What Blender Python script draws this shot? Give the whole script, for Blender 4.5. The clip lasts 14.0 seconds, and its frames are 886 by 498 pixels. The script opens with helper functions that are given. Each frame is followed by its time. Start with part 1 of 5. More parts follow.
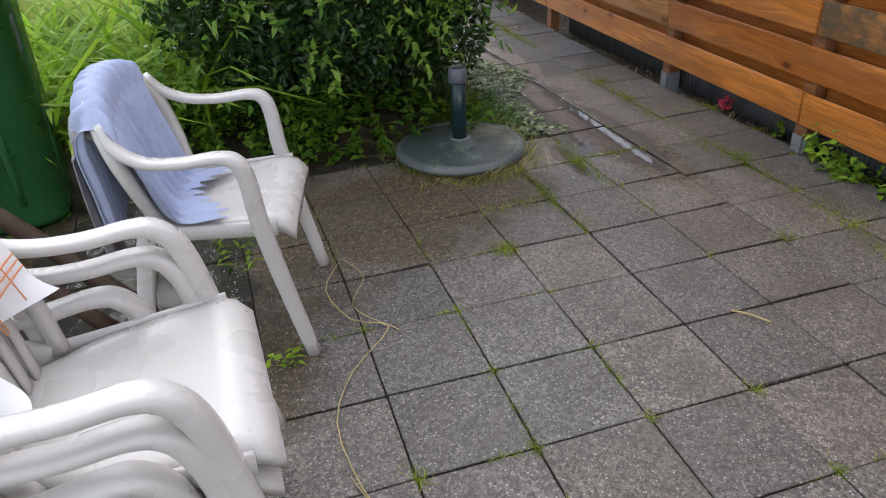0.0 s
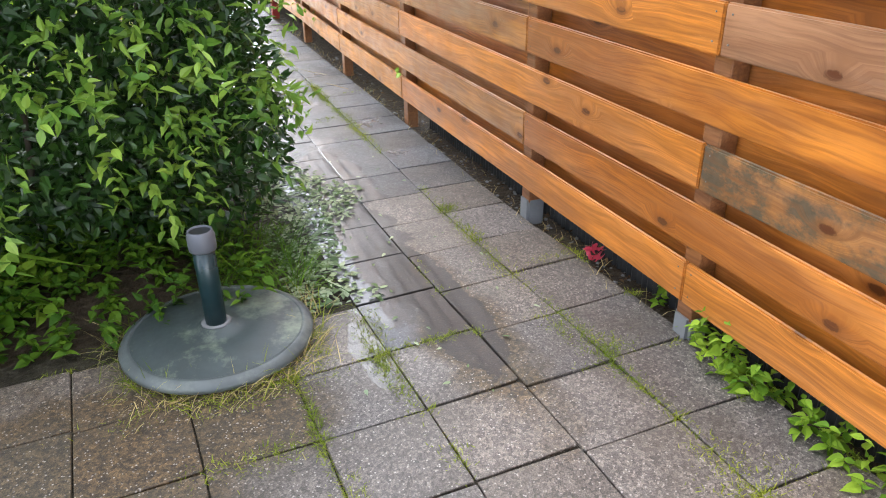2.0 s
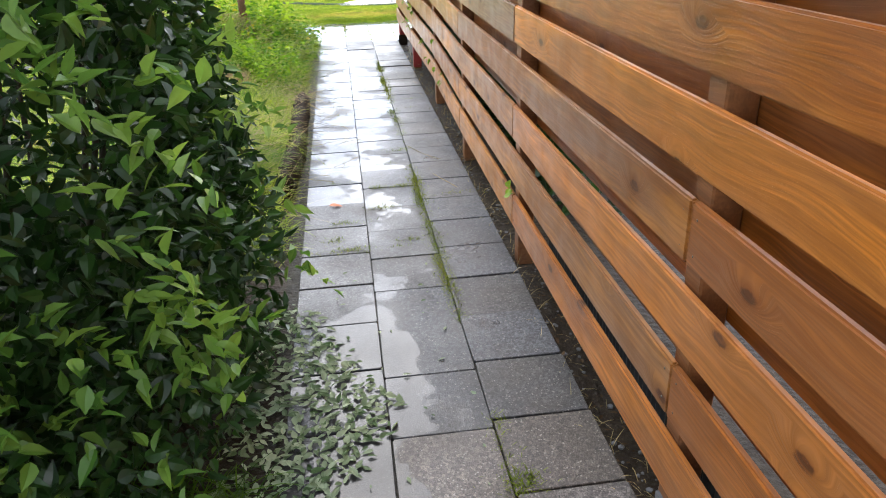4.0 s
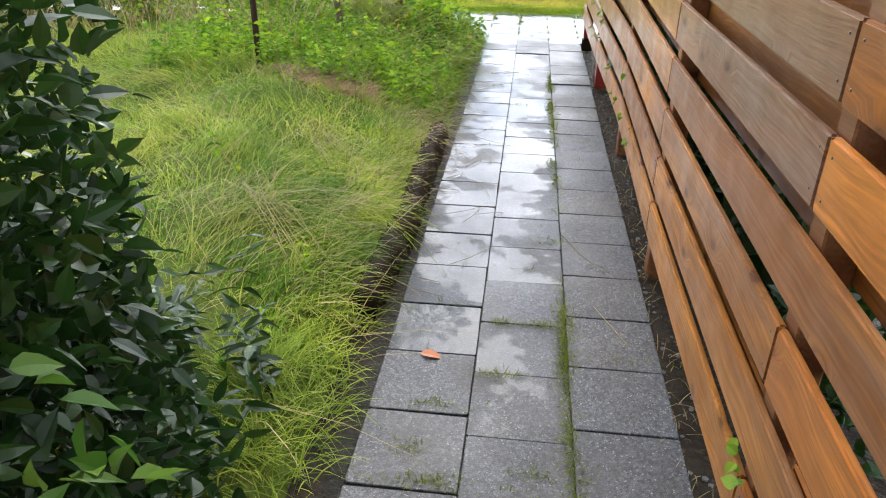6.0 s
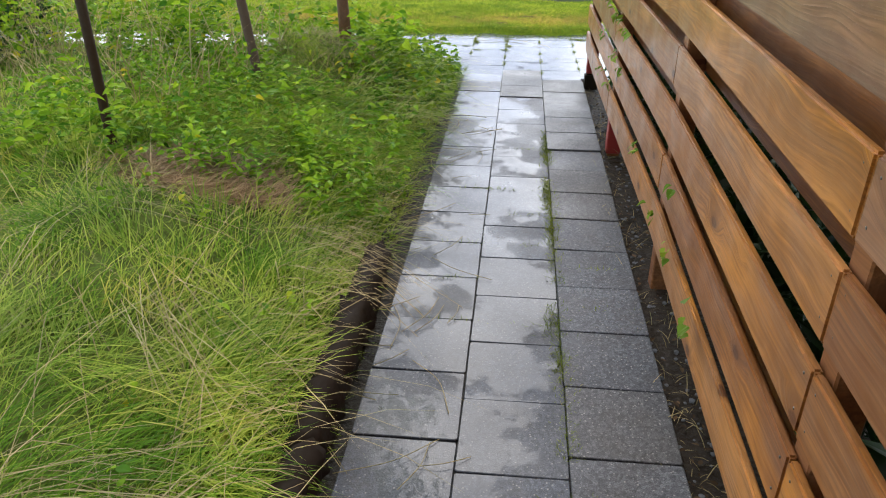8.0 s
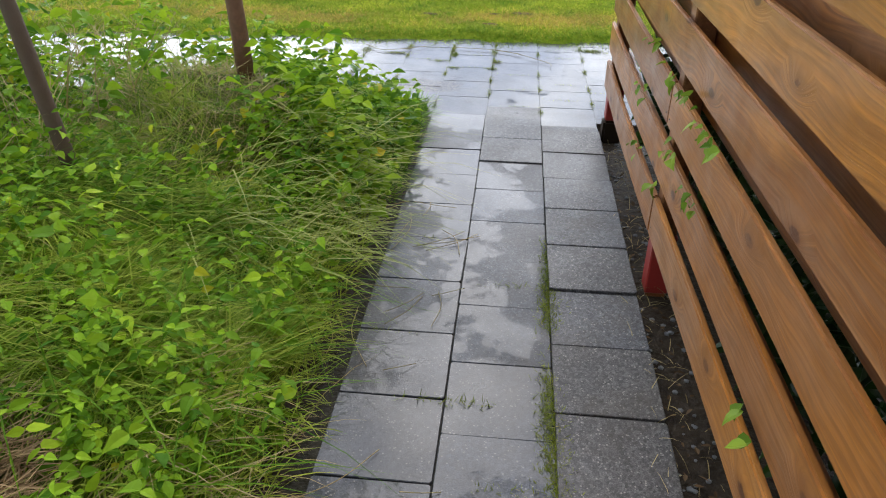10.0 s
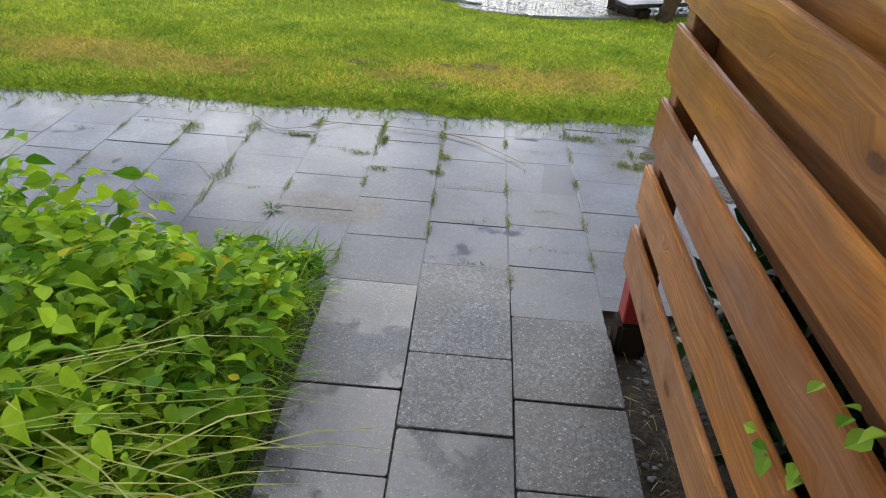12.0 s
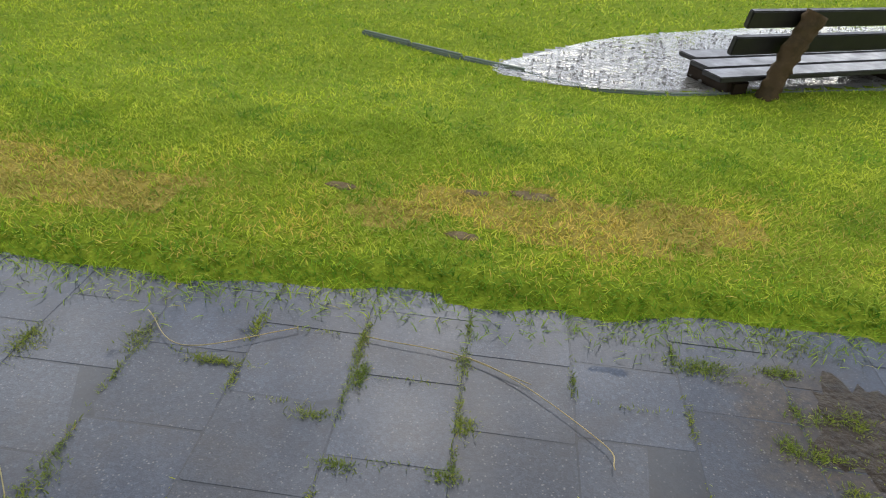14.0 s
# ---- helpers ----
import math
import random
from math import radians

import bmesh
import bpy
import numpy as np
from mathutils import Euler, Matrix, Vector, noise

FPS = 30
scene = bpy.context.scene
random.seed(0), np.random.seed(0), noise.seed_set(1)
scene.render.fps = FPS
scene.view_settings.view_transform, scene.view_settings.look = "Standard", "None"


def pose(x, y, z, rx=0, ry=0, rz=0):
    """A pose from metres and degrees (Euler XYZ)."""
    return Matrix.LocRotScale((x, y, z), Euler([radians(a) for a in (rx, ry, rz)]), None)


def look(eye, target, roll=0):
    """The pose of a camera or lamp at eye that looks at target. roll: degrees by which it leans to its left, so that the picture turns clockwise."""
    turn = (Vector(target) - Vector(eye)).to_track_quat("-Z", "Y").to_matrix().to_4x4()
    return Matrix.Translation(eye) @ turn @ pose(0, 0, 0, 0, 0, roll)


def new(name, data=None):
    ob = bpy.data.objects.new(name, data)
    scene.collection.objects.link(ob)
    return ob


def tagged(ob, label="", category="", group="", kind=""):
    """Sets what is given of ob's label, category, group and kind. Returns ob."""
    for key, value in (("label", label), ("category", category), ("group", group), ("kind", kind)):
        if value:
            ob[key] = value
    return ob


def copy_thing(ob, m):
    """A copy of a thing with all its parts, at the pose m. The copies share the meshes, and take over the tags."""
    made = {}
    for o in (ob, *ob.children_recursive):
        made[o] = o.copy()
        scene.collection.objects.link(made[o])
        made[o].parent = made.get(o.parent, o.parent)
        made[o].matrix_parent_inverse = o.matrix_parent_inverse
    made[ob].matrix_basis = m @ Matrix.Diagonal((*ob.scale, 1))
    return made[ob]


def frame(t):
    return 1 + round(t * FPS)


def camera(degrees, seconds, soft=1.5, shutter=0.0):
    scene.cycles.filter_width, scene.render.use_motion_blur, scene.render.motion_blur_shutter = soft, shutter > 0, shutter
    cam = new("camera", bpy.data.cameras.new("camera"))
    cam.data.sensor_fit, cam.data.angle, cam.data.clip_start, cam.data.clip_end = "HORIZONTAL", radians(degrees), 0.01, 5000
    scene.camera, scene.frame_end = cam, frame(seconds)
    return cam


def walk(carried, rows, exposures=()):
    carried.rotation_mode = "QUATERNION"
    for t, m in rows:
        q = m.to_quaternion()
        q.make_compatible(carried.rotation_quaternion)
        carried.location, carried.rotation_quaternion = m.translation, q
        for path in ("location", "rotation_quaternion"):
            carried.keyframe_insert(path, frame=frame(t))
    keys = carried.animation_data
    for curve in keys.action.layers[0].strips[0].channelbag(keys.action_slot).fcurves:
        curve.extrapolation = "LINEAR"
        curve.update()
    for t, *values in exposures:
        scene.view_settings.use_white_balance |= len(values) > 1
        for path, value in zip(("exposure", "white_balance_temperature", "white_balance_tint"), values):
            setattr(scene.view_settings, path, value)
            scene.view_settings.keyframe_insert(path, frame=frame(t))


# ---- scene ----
cam = camera(63.1, 14.0, 1.1)
PATH = [
    (0, (-2.293, 1.242, 1.294), (-1.821, 2.905, 0.288), -2.9),
    (0.5, (-2.223, 1.394, 1.273), (-1.791, 3.045, 0.23), -2.6),
    (1, (-1.949, 1.594, 1.285), (-1.426, 3.278, 0.34), -2.4),
    (1.5, (-1.663, 1.814, 1.317), (-1.085, 3.498, 0.406), -2.1),
    (2, (-1.411, 2.113, 1.309), (-0.742, 3.766, 0.404), -1.0),
    (2.5, (-1.168, 2.396, 1.317), (-0.525, 4.07, 0.43), 3.0),
    (3, (-0.989, 2.734, 1.327), (-0.401, 4.428, 0.439), 2.5),
    (3.5, (-0.794, 3.055, 1.327), (-0.441, 4.855, 0.528), 0.6),
    (3.7, (-0.727, 3.208, 1.346), (-0.432, 5.009, 0.528), -0.7),
    (5.8, (-0.488, 4.869, 1.394), (-0.65, 6.644, 0.488), 1.3),
    (6, (-0.504, 5.017, 1.405), (-0.7, 6.786, 0.491), 0.9),
    (6.5, (-0.496, 5.432, 1.403), (-0.667, 7.205, 0.493), 1.7),
    (7, (-0.489, 5.858, 1.399), (-0.664, 7.63, 0.49), 1.5),
    (7.5, (-0.514, 6.276, 1.405), (-0.697, 8.044, 0.489), 0.5),
    (7.7, (-0.505, 6.443, 1.395), (-0.687, 8.211, 0.479), 0.1),
    (9.8, (-0.47, 8.324, 1.365), (-0.637, 10.043, 0.358), 0.7),
    (10, (-0.472, 8.513, 1.375), (-0.635, 10.231, 0.365), 0.7),
    (10.5, (-0.491, 8.992, 1.367), (-0.592, 10.718, 0.362), 1.1),
    (11, (-0.45, 9.463, 1.362), (-0.538, 11.189, 0.355), 1.5),
    (11.5, (-0.473, 9.929, 1.338), (-0.516, 11.629, 0.285), 3.5),
    (12, (-0.482, 10.371, 1.336), (-0.528, 12.085, 0.306), 4.0),
    (12.5, (-0.521, 10.805, 1.336), (-0.622, 12.521, 0.314), 3.3),
    (13, (-0.527, 11.228, 1.341), (-0.641, 12.958, 0.344), 3.8),
    (13.5, (-0.566, 11.632, 1.329), (-0.708, 13.36, 0.332), 3.7),
    (14, (-0.586, 12.068, 1.286), (-0.702, 13.793, 0.282), 4.7),
]
EXPOSURES = [(0, 1.4), (0.5, 1.48), (1.0, 1.85), (1.5, 2.18), (2.0, 2.5), (2.5, 2.5), (3.0, 2.25), (3.5, 1.95), (6.0, 1.65), (7.5, 1.30), (10.0, 1.12), (10.5, 1.15), (12.0, 1.02), (14.0, 0.95)]
walk(cam, [(t, look(eye, target, roll)) for t, eye, target, roll in PATH], EXPOSURES)

# ---- world and light: a bright overcast sky after rain ----
world = bpy.data.worlds.new("sky")
scene.world = world
world.use_nodes = True
wn, wl = world.node_tree.nodes, world.node_tree.links
wn.clear()
sky = wn.new("ShaderNodeTexSky")
sky.sky_type = "NISHITA"
sky.sun_disc = False
sky.sun_elevation, sky.sun_rotation = radians(55), radians(-10)
sky.air_density, sky.dust_density, sky.ozone_density = 1.0, 1.5, 1.0
grey = wn.new("ShaderNodeHueSaturation")
grey.inputs["Saturation"].default_value = 0.32
cloud_noise = wn.new("ShaderNodeTexNoise")
cloud_noise.inputs["Scale"].default_value = 3.0
cloud_noise.inputs["Detail"].default_value = 6.0
cloud_ramp = wn.new("ShaderNodeValToRGB")
cloud_ramp.color_ramp.elements[0].position, cloud_ramp.color_ramp.elements[1].position = 0.40, 0.64
cloud_ramp.color_ramp.elements[0].color, cloud_ramp.color_ramp.elements[1].color = (0.44, 0.50, 0.63, 1), (1.72, 1.69, 1.64, 1)
cloud_mix = wn.new("ShaderNodeMix")
cloud_mix.data_type, cloud_mix.blend_type = "RGBA", "MULTIPLY"
cloud_mix.inputs["Factor"].default_value = 1.0
sky_dir, sky_axes = wn.new("ShaderNodeTexCoord"), wn.new("ShaderNodeSeparateXYZ")
# invented bright and dim sky bands by elevation, tuning what the wet paving mirrors
band_ramp = wn.new("ShaderNodeValToRGB")
for el, (at, level) in zip([band_ramp.color_ramp.elements[0], band_ramp.color_ramp.elements[1], band_ramp.color_ramp.elements.new(0.5), band_ramp.color_ramp.elements.new(0.7)], ((0.0, 1.25), (0.54, 1.70), (0.74, 0.70), (1.0, 1.15))):
    el.position, el.color = at, (level, level, level, 1)
band_mix = wn.new("ShaderNodeMix")
band_mix.data_type, band_mix.blend_type = "RGBA", "MULTIPLY"
band_mix.inputs["Factor"].default_value = 1.0
wl.new(sky_dir.outputs["Generated"], sky_axes.inputs[0])
wl.new(sky_axes.outputs["Z"], band_ramp.inputs[0])
wl.new(band_ramp.outputs[0], band_mix.inputs["B"])
backg, wout = wn.new("ShaderNodeBackground"), wn.new("ShaderNodeOutputWorld")
backg.inputs["Strength"].default_value = 0.17
wl.new(sky.outputs[0], grey.inputs["Color"])
wl.new(cloud_noise.outputs[0], cloud_ramp.inputs[0])
wl.new(grey.outputs[0], cloud_mix.inputs["A"])
wl.new(cloud_ramp.outputs[0], cloud_mix.inputs["B"])
wl.new(cloud_mix.outputs["Result"], band_mix.inputs["A"])
wl.new(band_mix.outputs["Result"], backg.inputs["Color"])
wl.new(backg.outputs[0], wout.inputs[0])

sun = new("sun", bpy.data.lights.new("sun", "SUN"))
sun.data.energy, sun.data.angle, sun.data.color = 0.55, radians(130), (1.0, 0.97, 0.92)
sun.matrix_world = look((-3.0, 22.1, 25.0), (0, 5, 0))

# ---- node helpers ----
class Nodes:
    """A material with short calls for its nodes."""

    def __init__(self, name):
        self.m = bpy.data.materials.new(name)
        self.m.use_nodes = True
        self.t = self.m.node_tree
        self.t.nodes.clear()
        self.out = self.t.nodes.new("ShaderNodeOutputMaterial")
        self.pos = self.t.nodes.new("ShaderNodeNewGeometry").outputs["Position"]

    def node(self, kind, **inputs):
        n = self.t.nodes.new(kind)
        for key, v in inputs.items():
            self.put(n.inputs[key.replace("_", " ")], v)
        return n

    def put(self, socket, v):
        if isinstance(v, bpy.types.NodeSocket):
            self.t.links.new(v, socket)
        elif isinstance(v, (tuple, list)) and len(v) == 3 and socket.type == "RGBA":
            socket.default_value = (*v, 1)
        else:
            socket.default_value = v

    def noise(self, scale, detail=4.0, vec=None, rough=0.55):
        n = self.node("ShaderNodeTexNoise", Scale=scale, Detail=detail, Roughness=rough)
        self.put(n.inputs["Vector"], vec or self.pos)
        return n.outputs[0]

    def voronoi(self, scale, vec=None, out="Distance"):
        n = self.node("ShaderNodeTexVoronoi", Scale=scale)
        self.put(n.inputs["Vector"], vec or self.pos)
        return n.outputs[out]

    def stretch(self, sx, sy, sz, vec=None, shift=None):
        n = self.node("ShaderNodeVectorMath")
        n.operation = "MULTIPLY"
        self.put(n.inputs[0], vec or self.pos)
        n.inputs[1].default_value = (sx, sy, sz)
        if shift is None:
            return n.outputs[0]
        a = self.node("ShaderNodeVectorMath")
        a.operation = "ADD"
        self.put(a.inputs[0], n.outputs[0])
        self.put(a.inputs[1], shift)
        return a.outputs[0]

    def ramp(self, fac, *stops):
        n = self.t.nodes.new("ShaderNodeValToRGB")
        e = n.color_ramp.elements
        while len(e) < len(stops):
            e.new(0.5)
        for el, (p, c) in zip(e, stops):
            el.position = p
            el.color = (*c, 1) if isinstance(c, tuple) else (c, c, c, 1)
        self.put(n.inputs[0], fac)
        return n.outputs[0]

    def mix(self, fac, a, b, blend="MIX"):
        n = self.t.nodes.new("ShaderNodeMix")
        n.data_type, n.blend_type = "RGBA", blend
        self.put(n.inputs["Factor"], fac)
        self.put(n.inputs["A"], a)
        self.put(n.inputs["B"], b)
        return n.outputs["Result"]

    def math(self, op, a, b=0.0):
        n = self.t.nodes.new("ShaderNodeMath")
        n.operation = op
        self.put(n.inputs[0], a)
        self.put(n.inputs[1], b)
        return n.outputs[0]

    def random(self):
        return self.t.nodes.new("ShaderNodeObjectInfo").outputs["Random"]

    def island(self):
        return self.t.nodes.new("ShaderNodeNewGeometry").outputs["Random Per Island"]

    def bump(self, height, strength=0.3, distance=0.005):
        n = self.node("ShaderNodeBump", Strength=strength, Distance=distance)
        self.put(n.inputs["Height"], height)
        return n.outputs[0]

    def blobs(self, spots, wobble, soft=0.30):
        """One inside any of the ellipses (x, y, radius x, radius y) with a ragged outline, nought outside."""
        total = None
        rag = self.math("MULTIPLY", self.math("SUBTRACT", self.noise(5.5, 5, rough=0.62), 0.5), wobble * 2)
        for x, y, rx, ry in spots:
            d = self.node("ShaderNodeVectorMath")
            d.operation = "SUBTRACT"
            self.put(d.inputs[0], self.pos)
            d.inputs[1].default_value = (x, y, 0)
            ln = self.node("ShaderNodeVectorMath")
            ln.operation = "LENGTH"
            self.put(ln.inputs[0], self.stretch(1 / rx, 1 / ry, 0.0, d.outputs[0]))
            k = self.ramp(self.math("ADD", ln.outputs["Value"], rag), (max(0.05, 0.8 - soft), 1.0), (min(1.0, 0.8 + soft * 0.6), 0.0))
            total = k if total is None else self.math("MAXIMUM", total, k)
        return total

    def surface(self, color, rough=0.5, normal=None, metal=0.0, spec=0.5, translucent=0.0):
        p = self.node("ShaderNodeBsdfPrincipled", Base_Color=color, Roughness=rough, Metallic=metal)
        p.inputs["Specular IOR Level"].default_value = spec
        if normal:
            self.put(p.inputs["Normal"], normal)
        shader = p.outputs[0]
        if translucent:
            tr = self.node("ShaderNodeBsdfTranslucent", Color=color)
            ms = self.node("ShaderNodeMixShader")
            ms.inputs[0].default_value = translucent
            self.t.links.new(shader, ms.inputs[1])
            self.t.links.new(tr.outputs[0], ms.inputs[2])
            shader = ms.outputs[0]
        self.t.links.new(shader, self.out.inputs[0])
        return self.m


def tile_material(name, dark, light, gloss, spec=0.5, relief=0.45, fleck=0.7, level=0.3, trough=0.0, puddles=(), mud=()):
    """Exposed-aggregate concrete: damp, with mud where it was washed over and a film of water in its hollows up to a level."""
    n = Nodes(name)
    base = n.mix(n.noise(2.3, 5), dark, light)
    base = n.mix(1.0, base, n.ramp(n.random(), (0.0, 0.80), (1.0, 1.20)), "MULTIPLY")
    if mud:
        k = n.blobs(mud, 0.55, 0.22)
        base = n.mix(n.math("MULTIPLY", k, 0.88), base, n.mix(n.ramp(n.noise(38, 6, rough=0.75), (0.35, 0.0), (0.65, 1.0)), (0.012, 0.008, 0.003), (0.105, 0.068, 0.027)))
    hue = n.math("FRACT", n.math("MULTIPLY", n.random(), 7.7))
    base = n.mix(1.0, base, n.ramp(hue, (0.0, (0.94, 0.99, 1.07)), (0.5, (1.0, 1.0, 1.0)), (1.0, (1.06, 1.0, 0.93))), "MULTIPLY")
    stones = n.ramp(n.voronoi(120, out="Color"), (0.15, 0.50), (0.5, 0.95), (0.85, 1.65))
    base = n.mix(fleck, base, stones, "MULTIPLY")
    grit = n.ramp(n.noise(260, 2), (0.30, 0.45), (0.5, 0.95), (0.72, 1.7))
    base = n.mix(min(1.0, 1.1 * fleck), base, grit, "MULTIPLY")
    chips = n.ramp(n.voronoi(95), (0.16, 1.0), (0.30, 0.0))
    pick = n.ramp(n.noise(75, 1), (0.49, 0.0), (0.55, 1.0))
    base = n.mix(n.math("MULTIPLY", chips, n.math("MULTIPLY", pick, 0.75 * fleck)), base, (0.42, 0.39, 0.35))
    stain = n.ramp(n.noise(4.2, 6, rough=0.7), (0.46, 0.0), (0.66, 1.0))
    base = n.mix(n.math("MULTIPLY", stain, 0.75), base, n.mix(0.62, base, (0.050, 0.040, 0.027)))
    height = n.math("ADD", n.noise(3.4, 5, rough=0.6), n.math("MULTIPLY", n.math("SUBTRACT", n.noise(17, 4, rough=0.65), 0.5), 0.22))
    height = n.math("ADD", height, n.math("MULTIPLY", n.math("SUBTRACT", n.random(), 0.5), 0.16))
    if trough:
        parts = n.node("ShaderNodeSeparateXYZ")
        n.put(parts.inputs[0], n.pos)
        side = n.math("ABSOLUTE", n.math("ADD", parts.outputs[0], 0.62))
        height = n.math("ADD", height, n.math("MULTIPLY", side, trough))
    film = n.ramp(height, (level, 1.0), (level + 0.045, 0.0))
    if puddles:
        pool = n.blobs(puddles, 0.5, 0.03)
        film = n.math("MAXIMUM", film, pool)
        base = n.mix(n.math("MULTIPLY", pool, 0.75), base, (0.014, 0.010, 0.007))
    base = n.mix(n.math("MULTIPLY", film, 0.6), base, n.mix(0.6, base, (0.010, 0.012, 0.016)))
    rough = n.ramp(n.noise(3.1, 4), (0.3, gloss - 0.12), (0.7, gloss + 0.18))
    if mud:
        rough = n.mix(n.math("MULTIPLY", k, 0.7), rough, (0.72, 0.72, 0.72))
    h = n.math("ADD", n.noise(190, 2), n.math("MULTIPLY", n.noise(30, 3), 0.6))
    m = n.surface(base, rough, n.bump(h, relief, 0.004), 0.0, spec)
    p = [q for q in n.t.nodes if q.type == "BSDF_PRINCIPLED"][0]
    n.put(p.inputs["Coat Weight"], film)
    p.inputs["Coat Roughness"].default_value, p.inputs["Coat IOR"].default_value = 0.03, 1.33
    n.put(p.inputs["Coat Normal"], n.bump(n.math("ADD", n.noise(7, 2), n.math("MULTIPLY", n.noise(60, 2), 0.08)), 0.03, 0.02))
    return m


def wood_material(name, low, high, rough, grey=0.0, figure=0.5, stain=0.0):
    """Stained pine that runs along y: fibres, soft figure, knots, blotchy varnish and a weathered veil."""
    n = Nodes(name)
    r = n.random()
    comb = n.node("ShaderNodeCombineXYZ")
    n.put(comb.inputs[0], n.math("MULTIPLY", r, 31.0))
    n.put(comb.inputs[1], n.math("MULTIPLY", r, 57.0))
    n.put(comb.inputs[2], n.math("MULTIPLY", r, 13.0))
    along = n.stretch(1.0, 1.0, 1.0, shift=comb.outputs[0])
    parts = n.node("ShaderNodeSeparateXYZ")
    n.put(parts.inputs[0], n.stretch(0.0, 2.9, 6.2, along))
    cell = n.node("ShaderNodeCombineXYZ")
    n.put(cell.inputs[0], parts.outputs[1])
    n.put(cell.inputs[1], parts.outputs[2])
    spots = n.node("ShaderNodeTexVoronoi", Scale=1.0)
    spots.voronoi_dimensions = "2D"
    n.put(spots.inputs["Vector"], cell.outputs[0])
    tint = n.node("ShaderNodeSeparateXYZ")
    n.put(tint.inputs[0], spots.outputs["Color"])
    knot = n.math("ADD", spots.outputs["Distance"], n.ramp(tint.outputs[0], (0.30, 0.0), (0.46, 0.45)))
    near = n.ramp(knot, (0.03, 1.0), (0.30, 0.0))
    warp = n.node("ShaderNodeCombineXYZ")
    n.put(warp.inputs[2], n.math("ADD", n.math("MULTIPLY", near, 0.050), n.math("MULTIPLY", n.noise(1.0, 2, n.stretch(0.0, 1.6, 5.0, along)), 0.10)))
    addv = n.node("ShaderNodeVectorMath")
    addv.operation = "ADD"
    n.put(addv.inputs[0], along)
    n.put(addv.inputs[1], warp.outputs[0])
    wave = n.node("ShaderNodeTexWave", Scale=24.0, Distortion=1.6, Detail=3.0, Detail_Scale=1.4)
    wave.bands_direction = "Z"
    wave.wave_profile = "SAW"
    n.put(wave.inputs["Vector"], n.stretch(1.0, 0.10, 1.0, addv.outputs[0]))
    rings = wave.outputs["Fac"] if "Fac" in wave.outputs else wave.outputs[1]
    fibre = n.noise(150, 3, n.stretch(1.0, 0.030, 1.0, addv.outputs[0]))
    streak = n.noise(34, 4, n.stretch(1.0, 0.045, 1.0, addv.outputs[0]))
    tone = n.mix(r, low, high)
    dark = n.mix(0.68, tone, (0.070, 0.022, 0.007))
    base = n.mix(n.ramp(streak, (0.40, 0.0), (0.60, 1.0)), n.mix(0.60, tone, dark), tone)
    base = n.mix(n.ramp(rings, (0.55, 0.0), (0.97, figure)), base, dark)
    base = n.mix(n.ramp(fibre, (0.34, 0.85), (0.60, 0.0)), base, dark)
    blotch = n.ramp(n.noise(1.9, 5, n.stretch(1, 0.7, 2.2, along), 0.6), (0.38, 0.0), (0.68, 1.0))
    base = n.mix(n.math("MULTIPLY", blotch, 0.75), base, n.mix(0.55, tone, (0.15, 0.050, 0.014)))
    pale = n.ramp(n.noise(2.7, 4, n.stretch(1, 0.45, 2.6, along)), (0.52, 0.0), (0.74, 1.0))
    base = n.mix(n.math("MULTIPLY", pale, 0.5), base, tuple(min(1.0, c * 1.45) for c in high))
    if grey:
        veil = n.ramp(n.noise(2.1, 5, n.stretch(1, 0.5, 3.0, along), 0.65), (0.42, 0.0), (0.66, 1.0))
        base = n.mix(n.math("MULTIPLY", veil, grey), base, n.mix(n.ramp(fibre, (0.3, 0.6), (0.6, 0.0)), (0.27, 0.190, 0.142), (0.115, 0.078, 0.056)))
    if stain:
        spot = n.ramp(n.noise(5.5, 6, n.stretch(1, 0.8, 1.3, along), 0.7), (0.44, 0.0), (0.56, 1.0))
        base = n.mix(n.math("MULTIPLY", spot, stain), base, n.mix(n.noise(40, 3), (0.030, 0.028, 0.016), (0.10, 0.085, 0.060)))
    halo = n.ramp(n.math("ADD", knot, n.math("MULTIPLY", n.noise(60, 2), 0.06)), (0.10, 0.8), (0.22, 0.0))
    base = n.mix(halo, base, dark)
    core = n.ramp(n.math("ADD", knot, n.math("MULTIPLY", n.noise(90, 2), 0.05)), (0.085, 1.0), (0.110, 0.0))
    base = n.mix(n.math("MULTIPLY", core, 0.9), base, (0.075, 0.021, 0.006))
    base = n.mix(n.ramp(n.noise(75, 3, n.stretch(1.0, 0.05, 1.0, addv.outputs[0])), (0.36, 0.55), (0.52, 0.0)), base, dark)
    h = n.math("ADD", n.math("MULTIPLY", rings, 0.35), fibre)
    m = n.surface(base, n.ramp(n.noise(7, 3), (0.3, rough - 0.08), (0.7, rough + 0.15)), n.bump(h, 0.30, 0.003), 0.0, 0.30)
    p = [q for q in n.t.nodes if q.type == "BSDF_PRINCIPLED"][0]
    p.inputs["Coat Weight"].default_value, p.inputs["Coat Roughness"].default_value, p.inputs["Coat IOR"].default_value = 0.20, 0.22, 1.4
    return m


